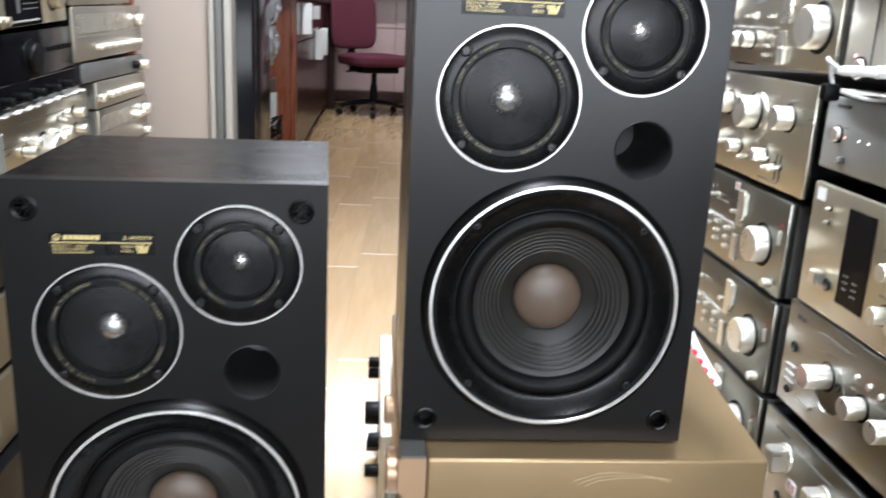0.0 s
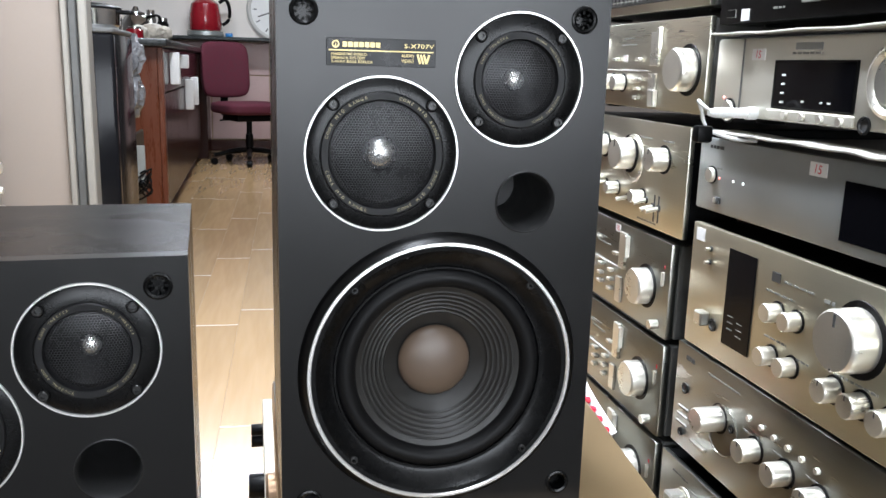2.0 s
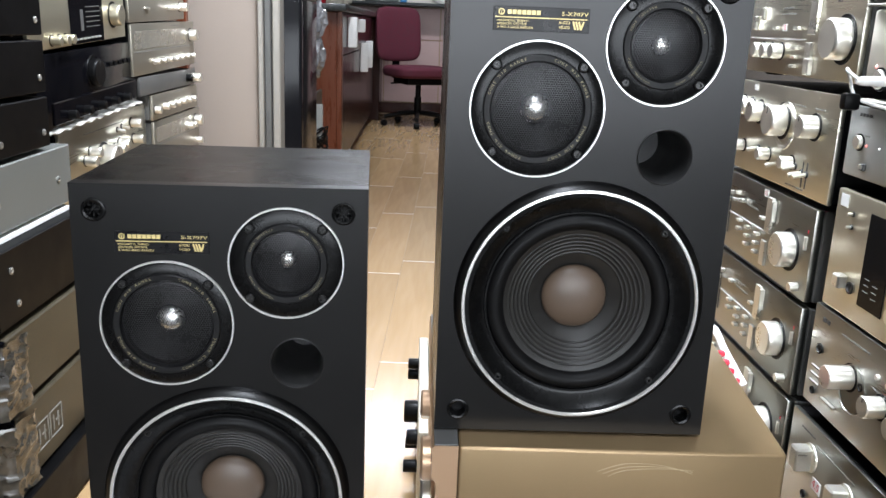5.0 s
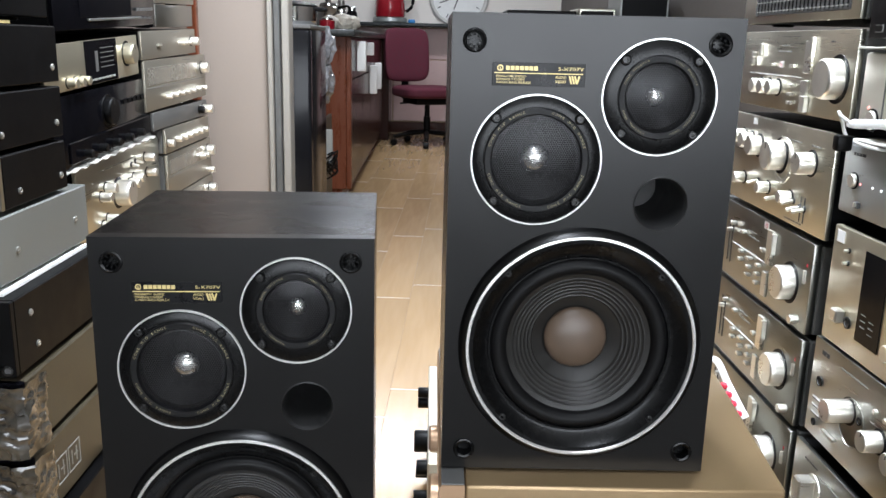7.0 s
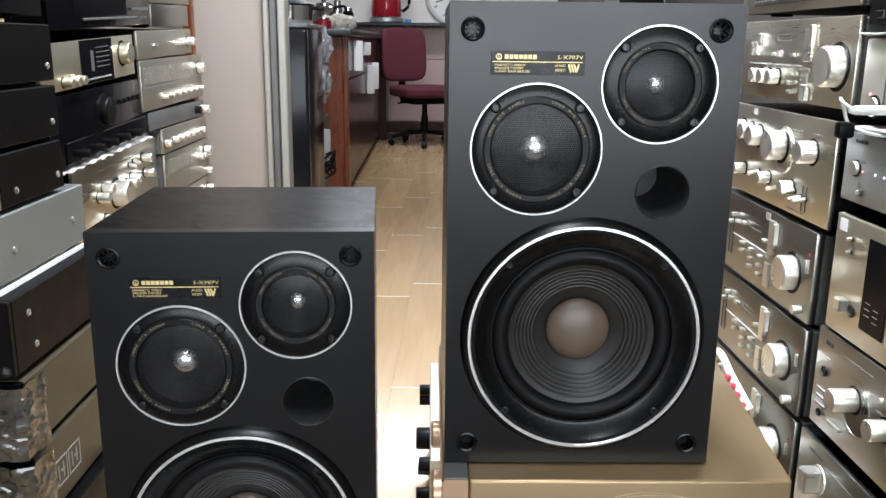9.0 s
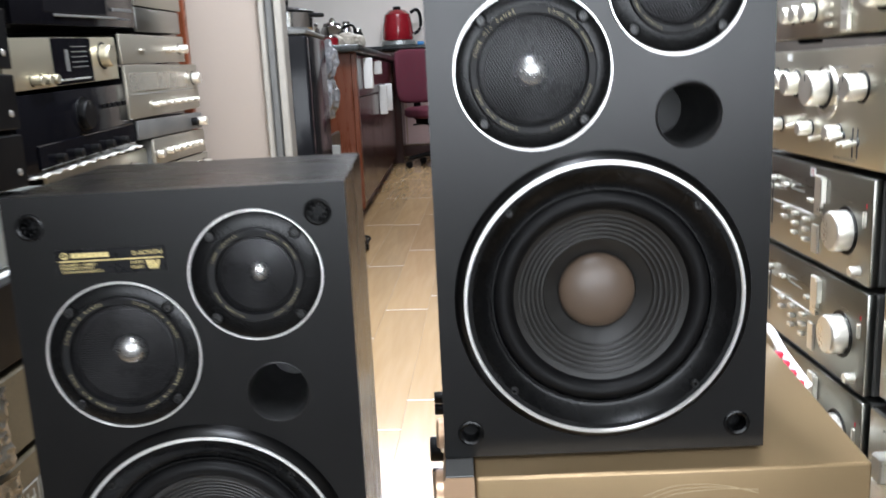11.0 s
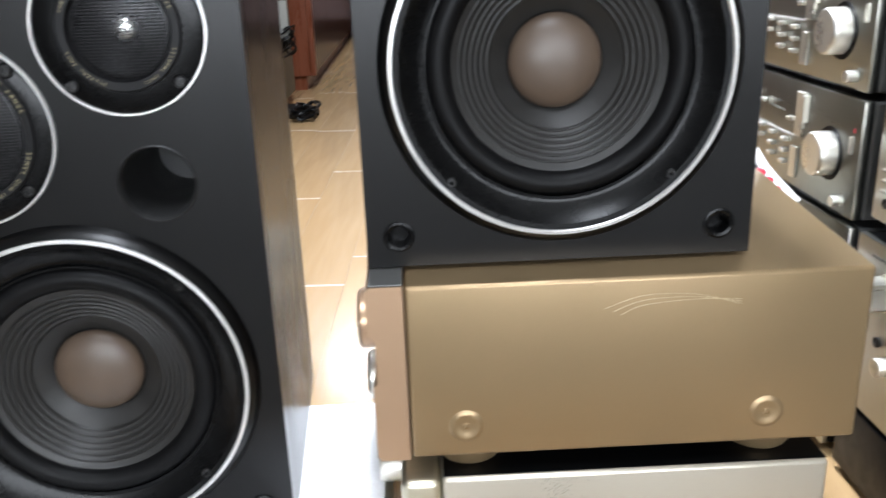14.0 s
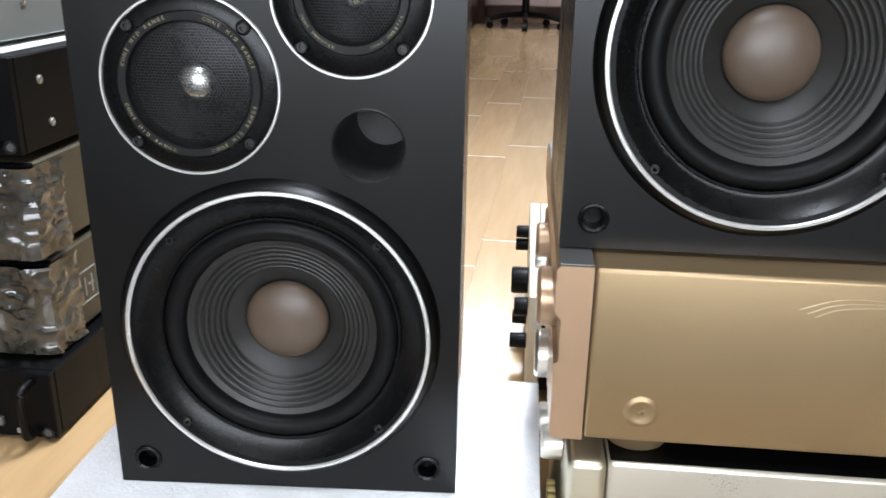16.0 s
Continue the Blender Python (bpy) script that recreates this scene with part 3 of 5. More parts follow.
def sticker(u, x, z, w, h, text="", mat=REDINK):
    s = part("sticker", box(x - w / 2, x + w / 2, -0.0007, 0, z - h / 2, z + h / 2), STICKER, u, "white paper price sticker")
    if text:
        lettering("number", text, h * 0.95, Matrix.Translation((x, -0.0011, z)) @ Matrix.Rotation(radians(8), 4, "Y"), mat, s)
    return s


PX = 0.38


class Right:
    """Units of the stacks whose fronts look towards -x; places on them are given as world y and z."""

    def __init__(self, name, near, far, z0, z1, case, panel, label, category="amplifier", d=0.36, **more):
        self.yc, self.z0 = (near + far) / 2, z0
        self.u = unit(name, pose(PX, self.yc, z0, 0, 0, -90), far - near, d, z1 - z0, case, panel, label, category, "stacked hi-fi units", **more)

    def p(self, y, z, l=0.0):
        """From a place seen on the panel's plane, for something that stands out by l."""
        k = l / 2 / 0.55
        return self.yc - (y - (y + 0.78) * k), (z + (0.82 - z) * k) - self.z0

    def knob(self, y, z, r, l, **more):
        return knob(self.u, *self.p(y, z, l), r, l, **more)

    def button(self, y, z, w, h, d, **more):
        return button(self.u, *self.p(y, z, d), w, h, d, **more)

    def toggle(self, y, z, **more):
        return toggle(self.u, *self.p(y, z, 0.01), **more)

    def window(self, y0, y1, z0, z1, **more):
        return window(self.u, self.yc - y1, self.yc - y0, z0 - self.z0, z1 - self.z0, **more)

    def slot(self, y0, y1, z0, z1, **more):
        return slot(self.u, self.yc - y1, self.yc - y0, z0 - self.z0, z1 - self.z0, **more)

    def bars(self, y, z, w, **more):
        return print_bars(self.u, self.yc - y, z - self.z0, w, **more)

    def sticker(self, y, z, w, h, text=""):
        return sticker(self.u, self.yc - y, z - self.z0, w, h, text)

    def socket(self, y, z, r=0.006):
        return socket(self.u, self.yc - y, z - self.z0, r)


# far stack, from the top
eq = Right("graphic_equaliser", 0.235, 0.655, 0.893, 1.0, GREYCASE, SILVER, "silver graphic equaliser with rows of black sliders", "equaliser", feet=0.004)
eq.window(0.262, 0.60, 0.909, 0.985, name="slider_field", mat=INK)
for k in range(24):
    y = 0.27 + k * 0.0138
    part("slider_slot", box(eq.yc - y - 0.0012, eq.yc - y + 0.0012, -0.0022, -0.0012, 0.02, 0.088), PLASTIC, eq.u)
    for j in range(5):
        part("slider_cap", box(eq.yc - y - 0.004, eq.yc - y + 0.004, -0.0035, -0.0022, 0.0215 + j * 0.0145, 0.0235 + j * 0.0145), GREYINK, eq.u)

a = Right("integrated_amplifier", 0.228, 0.65, 0.757, 0.884, GREYCASE, SILVER, "silver integrated amplifier with one very large knob", feet=0.006, lip=0.0)
a.knob(0.298, 0.818, 0.0275, 0.024, pointer=False)
a.button(0.372, 0.846, 0.024, 0.046, 0.004, name="lever")
a.button(0.363, 0.86, 0.007, 0.03, 0.007, name="lever")
a.button(0.376, 0.797, 0.02, 0.03, 0.004, name="lever")
a.button(0.372, 0.778, 0.016, 0.024, 0.008)
a.slot(0.39, 0.6, 0.8155, 0.8168, mat=WHITEINK)
for y, z in ((0.425, 0.832), (0.424, 0.803), (0.424, 0.79), (0.424, 0.777), (0.505, 0.832)):
    a.button(y, z, 0.014, 0.0045, 0.006)
for y in (0.565, 0.53, 0.494):
    a.knob(y, 0.797, 0.0115, 0.018, pointer=False)
a.sticker(0.468, 0.833, 0.013, 0.0105, "15")
a.bars(0.46, 0.862, 0.035)
a.bars(0.46, 0.853, 0.05)
a.button(0.59, 0.84, 0.01, 0.022, 0.006)
a.button(0.56, 0.855, 0.008, 0.02, 0.005)
a.bars(0.30, 0.868, 0.012, mat=INK)

b = Right("vintage_amplifier", 0.253, 0.672, 0.589, 0.746, BLACKCASE, SILVER, "vintage brushed silver amplifier with many turned knobs and toggles", feet=0.008, lip=0.006)
b.knob(0.46, 0.691, 0.0235, 0.026)
b.knob(0.345, 0.694, 0.0165, 0.025)
b.knob(0.547, 0.697, 0.0165, 0.02)
b.knob(0.585, 0.702, 0.0135, 0.02)
b.knob(0.618, 0.706, 0.012, 0.018)
part("dial_ring", lathe([(0.036, 0.0), (0.0355, -0.0018), (0.029, -0.0018), (0.0285, 0)], *b.p(0.418, 0.688), n=48), KNOB, b.u)
for y in (0.60, 0.49, 0.40):
    b.knob(y, 0.634, 0.0095, 0.02, pointer=False)
for y, z in ((0.52, 0.64), (0.438, 0.627), (0.375, 0.632), (0.352, 0.626), (0.335, 0.626)):
    b.toggle(y, z, l=0.02, r=0.0032)
for y in (0.338, 0.325):
    b.slot(y - 0.0012, y + 0.0012, 0.607, 0.645)
b.sticker(0.548, 0.737, 0.016, 0.01, "")
b.bars(0.38, 0.722, 0.04)
b.bars(0.36, 0.604, 0.06)
b.bars(0.31, 0.722, 0.03)

for n, (z0, tag) in enumerate(((0.446, True), (0.3015, False), (0.157, False))):
    c = Right("integrated_amplifier", 0.276, 0.697, z0, z0 + 0.1405, GREYCASE, GREYP, "grey integrated amplifier with one large silver knob and push buttons", feet=0.004, plate=0.012, panel_bevel=0.003)
    dz = z0 - 0.446
    c.knob(0.368, 0.505 + dz, 0.0265, 0.023, pointer=False)
    c.button(0.43, 0.545 + dz, 0.02, 0.056, 0.005, name="lever")
    c.button(0.418, 0.553 + dz, 0.007, 0.034, 0.008, name="lever")
    c.button(0.437, 0.482 + dz, 0.018, 0.04, 0.004, name="lever")
    c.knob(0.316, 0.4615 + dz, 0.0068, 0.013, pointer=False, base=False)
    c.button(0.296, 0.533 + dz, 0.005, 0.02, 0.004)
    part("indicator", box(c.p(0.291, 0)[0] - 0.001, c.p(0.291, 0)[0] + 0.001, -0.001, 0, 0.103, 0.108), REDINK, c.u)
    c.slot(0.44, 0.60, 0.5155 + dz, 0.5172 + dz, mat=WHITEINK)
    for j, (y, z) in enumerate(((0.47, 0.505), (0.47, 0.49), (0.47, 0.475), (0.51, 0.507), (0.51, 0.492), (0.51, 0.478), (0.55, 0.51), (0.55, 0.496), (0.455, 0.535), (0.55, 0.545))):
        c.button(y, z + dz, 0.013, 0.0052, 0.008)
    for y in (0.60, 0.615):
        c.slot(y - 0.0016, y + 0.0016, 0.478 + dz, 0.555 + dz)
        c.button(y, (0.55 if y < 0.61 else 0.535) + dz, 0.007, 0.007, 0.01)
    c.bars(0.51, 0.553 + dz, 0.04)
    c.bars(0.5, 0.544 + dz, 0.05)
    if tag:
        c.sticker(0.451, 0.5765 + dz, 0.017, 0.012, "15")
    c.window(0.30, 0.68, z0 + 0.0045, z0 + 0.006, name="base_line", mat=INK, out=0.0005)
Right("base_amplifier", 0.28, 0.69, 0.0, 0.155, BLACKCASE, GREYP, "grey amplifier at the bottom of the stack")

# near stack, from the top
cd = Right("disc_player", -0.235, 0.208, 0.868, 0.965, BLACKCASE, PLASTIC, "black disc player with a price sticker", "disc player", feet=0.004)
cd.window(-0.2, 0.055, 0.905, 0.95, mat=BLACKGLASS)
cd.sticker(0.152, 0.881, 0.016, 0.013, "")
cd.slot(0.172, 0.19, 0.879, 0.8795, mat=GREYINK)
cd.slot(0.172, 0.19, 0.8875, 0.888, mat=GREYINK)
cd.slot(0.172, 0.1725, 0.879, 0.888, mat=GREYINK)
cd.bars(0.088, 0.8855, 0.02)
for k in range(5):
    cd.button(0.035 - k * 0.032, 0.891, 0.028, 0.006, 0.003, mat=GREYINK)

mz = Right("stereo_receiver", -0.235, 0.206, 0.758, 0.855, PALE, PALE, "pale silver receiver with a dark display and a plugged-in cable", "receiver", feet=0.008, plate=0.014, panel_bevel=0.004)
mz.window(-0.046, 0.08, 0.781, 0.829)
part("display_frame", box(mz.yc - 0.084, mz.yc + 0.05, -0.0006, 0.0, 0.0215, 0.0725, 0.0003), PLASTIC, mz.u)
for k in range(4):
    mz.button(0.066, 0.815 - k * 0.0095, 0.006, 0.0022, 0.0022, mat=WHITEINK, name="print_mark")
for y in (0.03, 0.0, -0.012):
    mz.button(y, 0.7885, 0.004, 0.0018, 0.0022, mat=WHITEINK, name="print_mark")
part("key_strip", box(mz.yc - 0.09, mz.yc + 0.052, -0.0022, 0.0, 0.0095, 0.0205, 0.001), PALE, mz.u)
for k in range(4):
    mz.knob(0.058 - k * 0.0297, 0.7735 - k * 0.0006, 0.0042, 0.006, pointer=False)
part("volume_ring", lathe([(0.034, 0.0), (0.034, -0.003), (0.03, -0.005), (0.027, -0.003), (0.026, -0.001)], *mz.p(-0.098, 0.812), n=48), KNOB, mz.u)
mz.knob(-0.1, 0.812, 0.023, 0.014, pointer=False)
mz.sticker(0.1165, 0.8365, 0.025, 0.0125, "15")
mz.window(0.006, 0.05, 0.8405, 0.848, name="maker_plate", mat=STEELGREY)
mz.bars(0.03, 0.8375, 0.05)
part("panel_groove", box(mz.yc - 0.148, mz.yc - 0.1455, -0.0008, 0, 0.009, 0.096), GREYCASE, mz.u)
mz.socket(-0.066, 0.771, 0.0085)
mz.button(-0.072, 0.792, 0.006, 0.008, 0.003)
mz.knob(0.172, 0.772, 0.012, 0.005, pointer=False)
part("standby_lamp", lathe([(0.002, 0), (0.0018, -0.001), (0, -0.0012)], *mz.p(0.181, 0.787), n=12), LED, mz.u)

pz = Right("power_amplifier", -0.235, 0.226, 0.636, 0.737, GREYCASE, STEELGREY, "slate grey audio unit with a black window and a price sticker", "audio unit", feet=0.012, plate=0.01, panel_bevel=0.003)
pz.window(-0.24 + 0.02, -0.051, 0.66, 0.718)
pz.sticker(-0.009, 0.7235, 0.027, 0.014, "15")
pz.knob(0.196, 0.692, 0.009, 0.006, pointer=False)
for y, mat in ((0.174, LED), (0.143, LEDW), (0.122, LEDW)):
    part("indicator", lathe([(0.0016, 0), (0.0014, -0.0008), (0, -0.001)], pz.yc - y, 0.0545, n=10), mat, pz.u)
pz.button(0.176, 0.663, 0.012, 0.008, 0.003, mat=INK, name="rocker_switch")
pz.button(0.179, 0.663, 0.004, 0.006, 0.006)
pz.bars(0.185, 0.727, 0.03, mat=INK, size=0.004)
pz.bars(0.185, 0.702, 0.03)

sz = Right("champagne_amplifier", -0.21, 0.224, 0.466, 0.629, BLACKCASE, CHAMP, "champagne integrated amplifier with a very large silver volume knob", feet=0.004, plate=0.01, panel_bevel=0.002)
sz.window(0.077, 0.1345, 0.495, 0.6125, name="meter_window", mat=BLACKGLASS)
for k in range(6):
    sz.button(0.11 + 0.02 * (k % 2) - 0.01, 0.512 + 0.004 * k, 0.012, 0.001, 0.0016, mat=GREYINK, name="print_mark")
sz.knob(-0.078, 0.567, 0.031, 0.03)
for y, z in ((0.044, 0.559), (0.010, 0.559), (0.047, 0.508), (0.010, 0.508)):
    sz.knob(y, z, 0.0105, 0.018, pointer=False)
for y in (-0.059, -0.099, -0.139, -0.18):
    sz.knob(y, 0.509, 0.0125, 0.02)
sz.button(0.186, 0.511, 0.018, 0.018, 0.013)
sz.socket(0.157, 0.51, 0.008)
for z in (0.6, 0.583):
    sz.toggle(0.186, z, l=0.008, r=0.0022, drop=0.0)
sz.sticker(0.204, 0.6155, 0.02, 0.016, "")
sz.window(0.031, 0.047, 0.595, 0.606, name="maker_plate", mat=INK)
sz.bars(0.0, 0.599, 0.05)
sz.bars(-0.05, 0.597, 0.016, size=0.004)
sz.bars(0.03, 0.583, 0.05)
sz.bars(0.03, 0.532, 0.04)
sz.bars(-0.02, 0.524, 0.02)
sz.bars(-0.1, 0.531, 0.06)

tz = Right("silver_amplifier", -0.2, 0.236, 0.314, 0.4655, BLACKCASE, GREYP, "brushed grey amplifier with a row of turned silver knobs", feet=0.01, plate=0.008, lip=0.004)
part("dial_ring", lathe([(0.032, 0.0), (0.032, -0.0016), (0.0308, -0.0018), (0.0302, -0.0006), (0.0, -0.0004)], *tz.p(0.112, 0.389), n=48), GREYP, tz.u)
tz.knob(0.15, 0.388, 0.0155, 0.034, pointer=False)
for y in (0.062, 0.003, -0.056, -0.115):
    tz.knob(y, 0.387, 0.0135, 0.024)
tz.socket(0.208, 0.407, 0.0075)
tz.socket(0.21, 0.345, 0.0055)
tz.socket(0.093, 0.40, 0.0055)
for k in range(6):
    tz.knob(0.062 - 0.0248 * k, 0.427 - 0.0008 * k, 0.0036, 0.004, pointer=False, base=False)
for k in range(3):
    tz.slot(0.197, 0.222, 0.379 - 0.011 * k, 0.3805 - 0.011 * k, mat=WHITEINK)
    tz.slot(0.197, 0.222, 0.3775 - 0.011 * k, 0.3785 - 0.011 * k, mat=INK)
tz.button(0.165, 0.345, 0.036, 0.004, 0.005)
tz.bars(0.2, 0.449, 0.022, mat=INK, size=0.006)
tz.bars(0.12, 0.4475, 0.07)
for k in range(4):
    tz.bars(0.06 - 0.059 * k, 0.411, 0.02)

uz = Right("grey_amplifier", -0.18, 0.254, 0.098, 0.3015, BLACKCASE, GREYP, "dark grey amplifier with rectangular lever knobs", feet=0.005, plate=0.008)
for y, z in ((0.205, 0.242), (0.1, 0.238)):
    k = uz.p(y, z, 0.022)
    part("collar", lathe([(0.021, 0.0), (0.0205, -0.002), (0.0, -0.002)], *k, n=36), KNOB, uz.u)
    part("lever_knob", box(k[0] - 0.011, k[0] + 0.011, -0.026, -0.002, k[1] - 0.017, k[1] + 0.017, 0.0025), KNOB, uz.u)
for y in (0.172, 0.128, 0.085):
    uz.knob(y, 0.171, 0.0105, 0.02, pointer=False)
for y in (0.05, 0.03, 0.01):
    uz.toggle(y, 0.135, l=0.018, r=0.004)
uz.socket(0.19, 0.195, 0.006)
uz.sticker(0.158, 0.225, 0.025, 0.017, "4.5")
uz.bars(0.2, 0.285, 0.04, mat=INK)
uz.bars(0.12, 0.278, 0.1)
Right("black_base_unit", -0.18, 0.25, 0.0, 0.096, BLACKCASE, PLASTIC, "black audio unit at the bottom of the stack", "audio unit")

# cable hanging out of the receiver, and packing sheets between the units
plug = thing("headphone_cable", pose(PX, 0.112, 0.772, 0, 0, -90), "white audio cable plugged into the receiver", "cable")
part("plug", lathe([(0.007, 0.0), (0.0072, -0.012), (0.0058, -0.013), (0.0056, -0.05), (0.0035, -0.058), (0, -0.058)], 0, 0, n=20), WHITEINK, plug)
part("cord", tube(curve_points([(0.0, -0.05, -0.002), (-0.008, -0.062, 0.008), (-0.02, -0.06, 0.012), (-0.03, -0.05, 0.0), (-0.03, -0.04, -0.02), (-0.015, -0.015, -0.03), (0.0, 0.006, -0.031)]), 0.0022, 8), WHITEINK, plug)
part("clip", box(-0.04, -0.024, -0.055, -0.035, -0.036, -0.016, 0.004, 2), PLASTIC, plug, "small black connector")


def packing_sheet(y0, y1, z, m_label, amp, out, seed):
    """A thin wavy foam sheet whose edge hangs out between two units."""
    bm = bmesh.new()
    n = 40
    rows = []
    for i in range(n + 1):
        y = y0 + (y1 - y0) * i / n
        row = []
        for j in range(5):
            x = PX - out + j * (out + 0.03) / 4 - 0.006 * noise.noise((y * 22, seed, 0))
            lift = amp * noise.noise((y * 16, seed, j * 0.2)) * (1 - j / 5)
            row.append(bm.verts.new((x, y, z + lift)))
        rows.append(row)
    for r, s in zip(rows, rows[1:]):
        for j in range(4):
            bm.faces.new((r[j], r[j + 1], s[j + 1], s[j]))
    ob = finish("packing_sheet", bm, PACKING)
    mod = ob.modifiers.new("thickness", "SOLIDIFY")
    mod.thickness = 0.003
    return tagged(ob, m_label, "foam sheet")


packing_sheet(-0.2, 0.2, 0.8615, "thin white foam sheet between stacked units", 0.0025, 0.012, 3.0)
packing_sheet(-0.2, 0.19, 0.7475, "thin white foam sheet between stacked units", 0.006, 0.012, 7.0)

# ---- gold amplifier under the loudspeaker ----
gold = thing("gold_amplifier", pose(0, 0, 0.204), "gold-painted amplifier lying under the loudspeaker", "amplifier")
G0 = 0.204
bm = box(-0.1235, 0.238, -0.035, 0.395, 0.02, 0.169, 0.0035, 3)
for v in bm.verts:
    if v.co.x > 0.2:
        v.co.x += 0.095 * (v.co.y + 0.035)
part("case", bm, GOLD, gold, "gold steel cover with fine scratches")
bm = bmesh.new()
outline = [(-0.1245, 0.019), (-0.148, 0.019), (-0.151, 0.023), (-0.151, 0.086), (-0.1475, 0.0885), (-0.1475, 0.124), (-0.153, 0.131), (-0.153, 0.166), (-0.1505, 0.1695), (-0.1245, 0.1695)]
ring = [bm.verts.new((x, -0.0355, z)) for x, z in outline]
f = bm.faces.new(ring)
out = bmesh.ops.extrude_face_region(bm, geom=[f])
bmesh.ops.translate(bm, vec=(0, 0.431, 0), verts=[g for g in out["geom"] if isinstance(g, bmesh.types.BMVert)])
part("front_panel", bm, PINKGOLD, gold, "rose-gold front panel")
part("panel_top", box(-0.151, -0.1246, -0.035, 0.395, 0.1697, 0.1712, 0.0005), GREYCASE, gold, "grey top strip")
for x in (-0.079, 0.163):
    s = part("side_dimple", lathe([(0.0142, 0.0), (0.0128, -0.0007), (0.0112, -0.0016), (0.0098, -0.0017), (0.0075, -0.0008), (0.0045, -0.0004), (0.003, -0.0004)], x, 0.0475, -0.035, n=32), GOLD, gold)
    part("screw", lathe([(0.0032, -0.0001), (0.003, -0.0012), (0.0018, -0.0014), (0.0014, -0.0004), (0, -0.0004)], x, 0.0475, -0.035, n=20), GOLD, s)
for x in (-0.075, 0.175):
    for y in (0.0, 0.35):
        part("foot", upright([(0, 0), (0.026, 0.0), (0.0285, 0.004), (0.0285, 0.013), (0.02, 0.0205), (0, 0.0205)], x, y + 0.01, n=32), GOLD, gold)
for y, z, r, l in ((0.045, 0.111, 0.026, 0.014), (0.085, 0.036, 0.023, 0.012), (0.2, 0.11, 0.018, 0.014), (0.28, 0.06, 0.012, 0.012)):
    tmp = lathe([(0, -l), (r * 0.88, -l), (r, -l + 0.003), (r, 0.004)], n=40)
    bmesh.ops.transform(tmp, matrix=Matrix.Translation((-0.151, y, z)) @ Matrix.Rotation(radians(-90), 4, "Z"), verts=tmp.verts)
    part("knob", tmp, PINKGOLD if z > 0.1 else KNOB, gold)
for k in range(3):
    part("scratch", tube(curve_points([(0.03 + k * 0.006, -0.0351, 0.144 - k * 0.003), (0.06, -0.0351, 0.1535 - k * 0.004), (0.1, -0.0351, 0.1525 - k * 0.002), (0.135, -0.0351, 0.143 + k * 0.002)]), 0.0002, 4), SCRATCH, gold, "fine pale scratch")

silver = thing("silver_amplifier", pose(0, 0, 0), "satin silver audio unit under the gold amplifier", "amplifier")
part("case", box(-0.10, 0.22, -0.036, 0.395, 0.015, 0.2035, 0.004, 3), SILVERCASE, silver)
# Thin black sheet puts the gold amplifier's shade onto this silver top.
part("top_shade", box(-0.099, 0.219, -0.0325, 0.394, 0.2036, 0.2039), BLACKCASE, silver, "dark sheet for the shade under the gold amplifier")
part("front_panel", box(-0.134, -0.101, -0.036, 0.395, 0.015, 0.2015, 0.007, 4), CHAMP, silver, "champagne front panel")
for x in (-0.08, 0.18):
    for y in (0.05, 0.34):
        foot(x, y, 0.0145, 0.02, PLASTIC, silver)
for y, z in ((0.03, 0.178), (0.12, 0.15), (0.25, 0.15)):
    tmp = lathe([(0, -0.016), (0.014, -0.016), (0.0155, -0.013), (0.0155, 0.003)], n=32)
    bmesh.ops.transform(tmp, matrix=Matrix.Translation((-0.138, y, z)) @ Matrix.Rotation(radians(-90), 4, "Z"), verts=tmp.verts)
    part("knob", tmp, KNOB, silver)
for k in range(4):
    part("terminal", box(-0.146, -0.138, 0.0 + 0.012 * k, 0.007 + 0.012 * k, 0.10, 0.13, 0.001), GOLDINK, silver)

# amplifier with black knobs, farther back
back = thing("black_knob_amplifier", pose(-0.165, 0.645, 0.0, 0, 0, -90), "amplifier with black knobs standing on the floor, its top painted pale as lit", "amplifier")
part("case", box(-0.221, 0.221, 0.02, 0.36, 0.014, 0.152, 0.002), BLACKCASE, back)
# Pale colour stands in for the lamplight reflected by this silver top.
part("cover", box(-0.223, 0.221, 0.02, 0.36, 0.1525, 0.157, 0.0015), PALE, back, "silver top cover, painted pale for the light it reflects")
part("front_panel", box(-0.223, 0.223, 0.0, 0.019, 0.014, 0.157, 0.002), PALE, back, "pale silver front")
part("side_panel", box(0.2215, 0.2235, 0.02, 0.36, 0.014, 0.1515), PLASTIC, back)
for sx in (-0.16, 0.16):
    for fy in (0.06, 0.3):
        foot(sx, fy, 0.015, 0.02, PLASTIC, back)
for y, z, r, l in ((0.8, 0.123, 0.011, 0.022), (0.8, 0.099, 0.011, 0.022), (0.6, 0.109, 0.021, 0.026), (0.5, 0.107, 0.014, 0.02), (0.47, 0.067, 0.011, 0.024), (0.7, 0.06, 0.011, 0.022), (0.58, 0.055, 0.011, 0.022)):
    knob(back, 0.645 - y, z, r, l, PLASTIC, base=False, pointer=False)

# beaded ribbon lying on the gold amplifier
rib = thing("beaded_ribbon", pose(0, 0, 0.3755), "white ribbon with red beads hanging over the gold amplifier edge", "ribbon")
line = curve_points([(0.276, 0.19, -0.021), (0.28, 0.24, -0.016), (0.283, 0.29, -0.009), (0.28, 0.33, 0.008), (0.272, 0.355, 0.006)])
bm = bmesh.new()
prev = None
for p in line:
    q = (bm.verts.new(p + Vector((-0.006, 0, -0.001))), bm.verts.new(p + Vector((0.003, 0, 0.005))))
    if prev:
        bm.faces.new((prev[0], prev[1], q[1], q[0]))
    prev = q
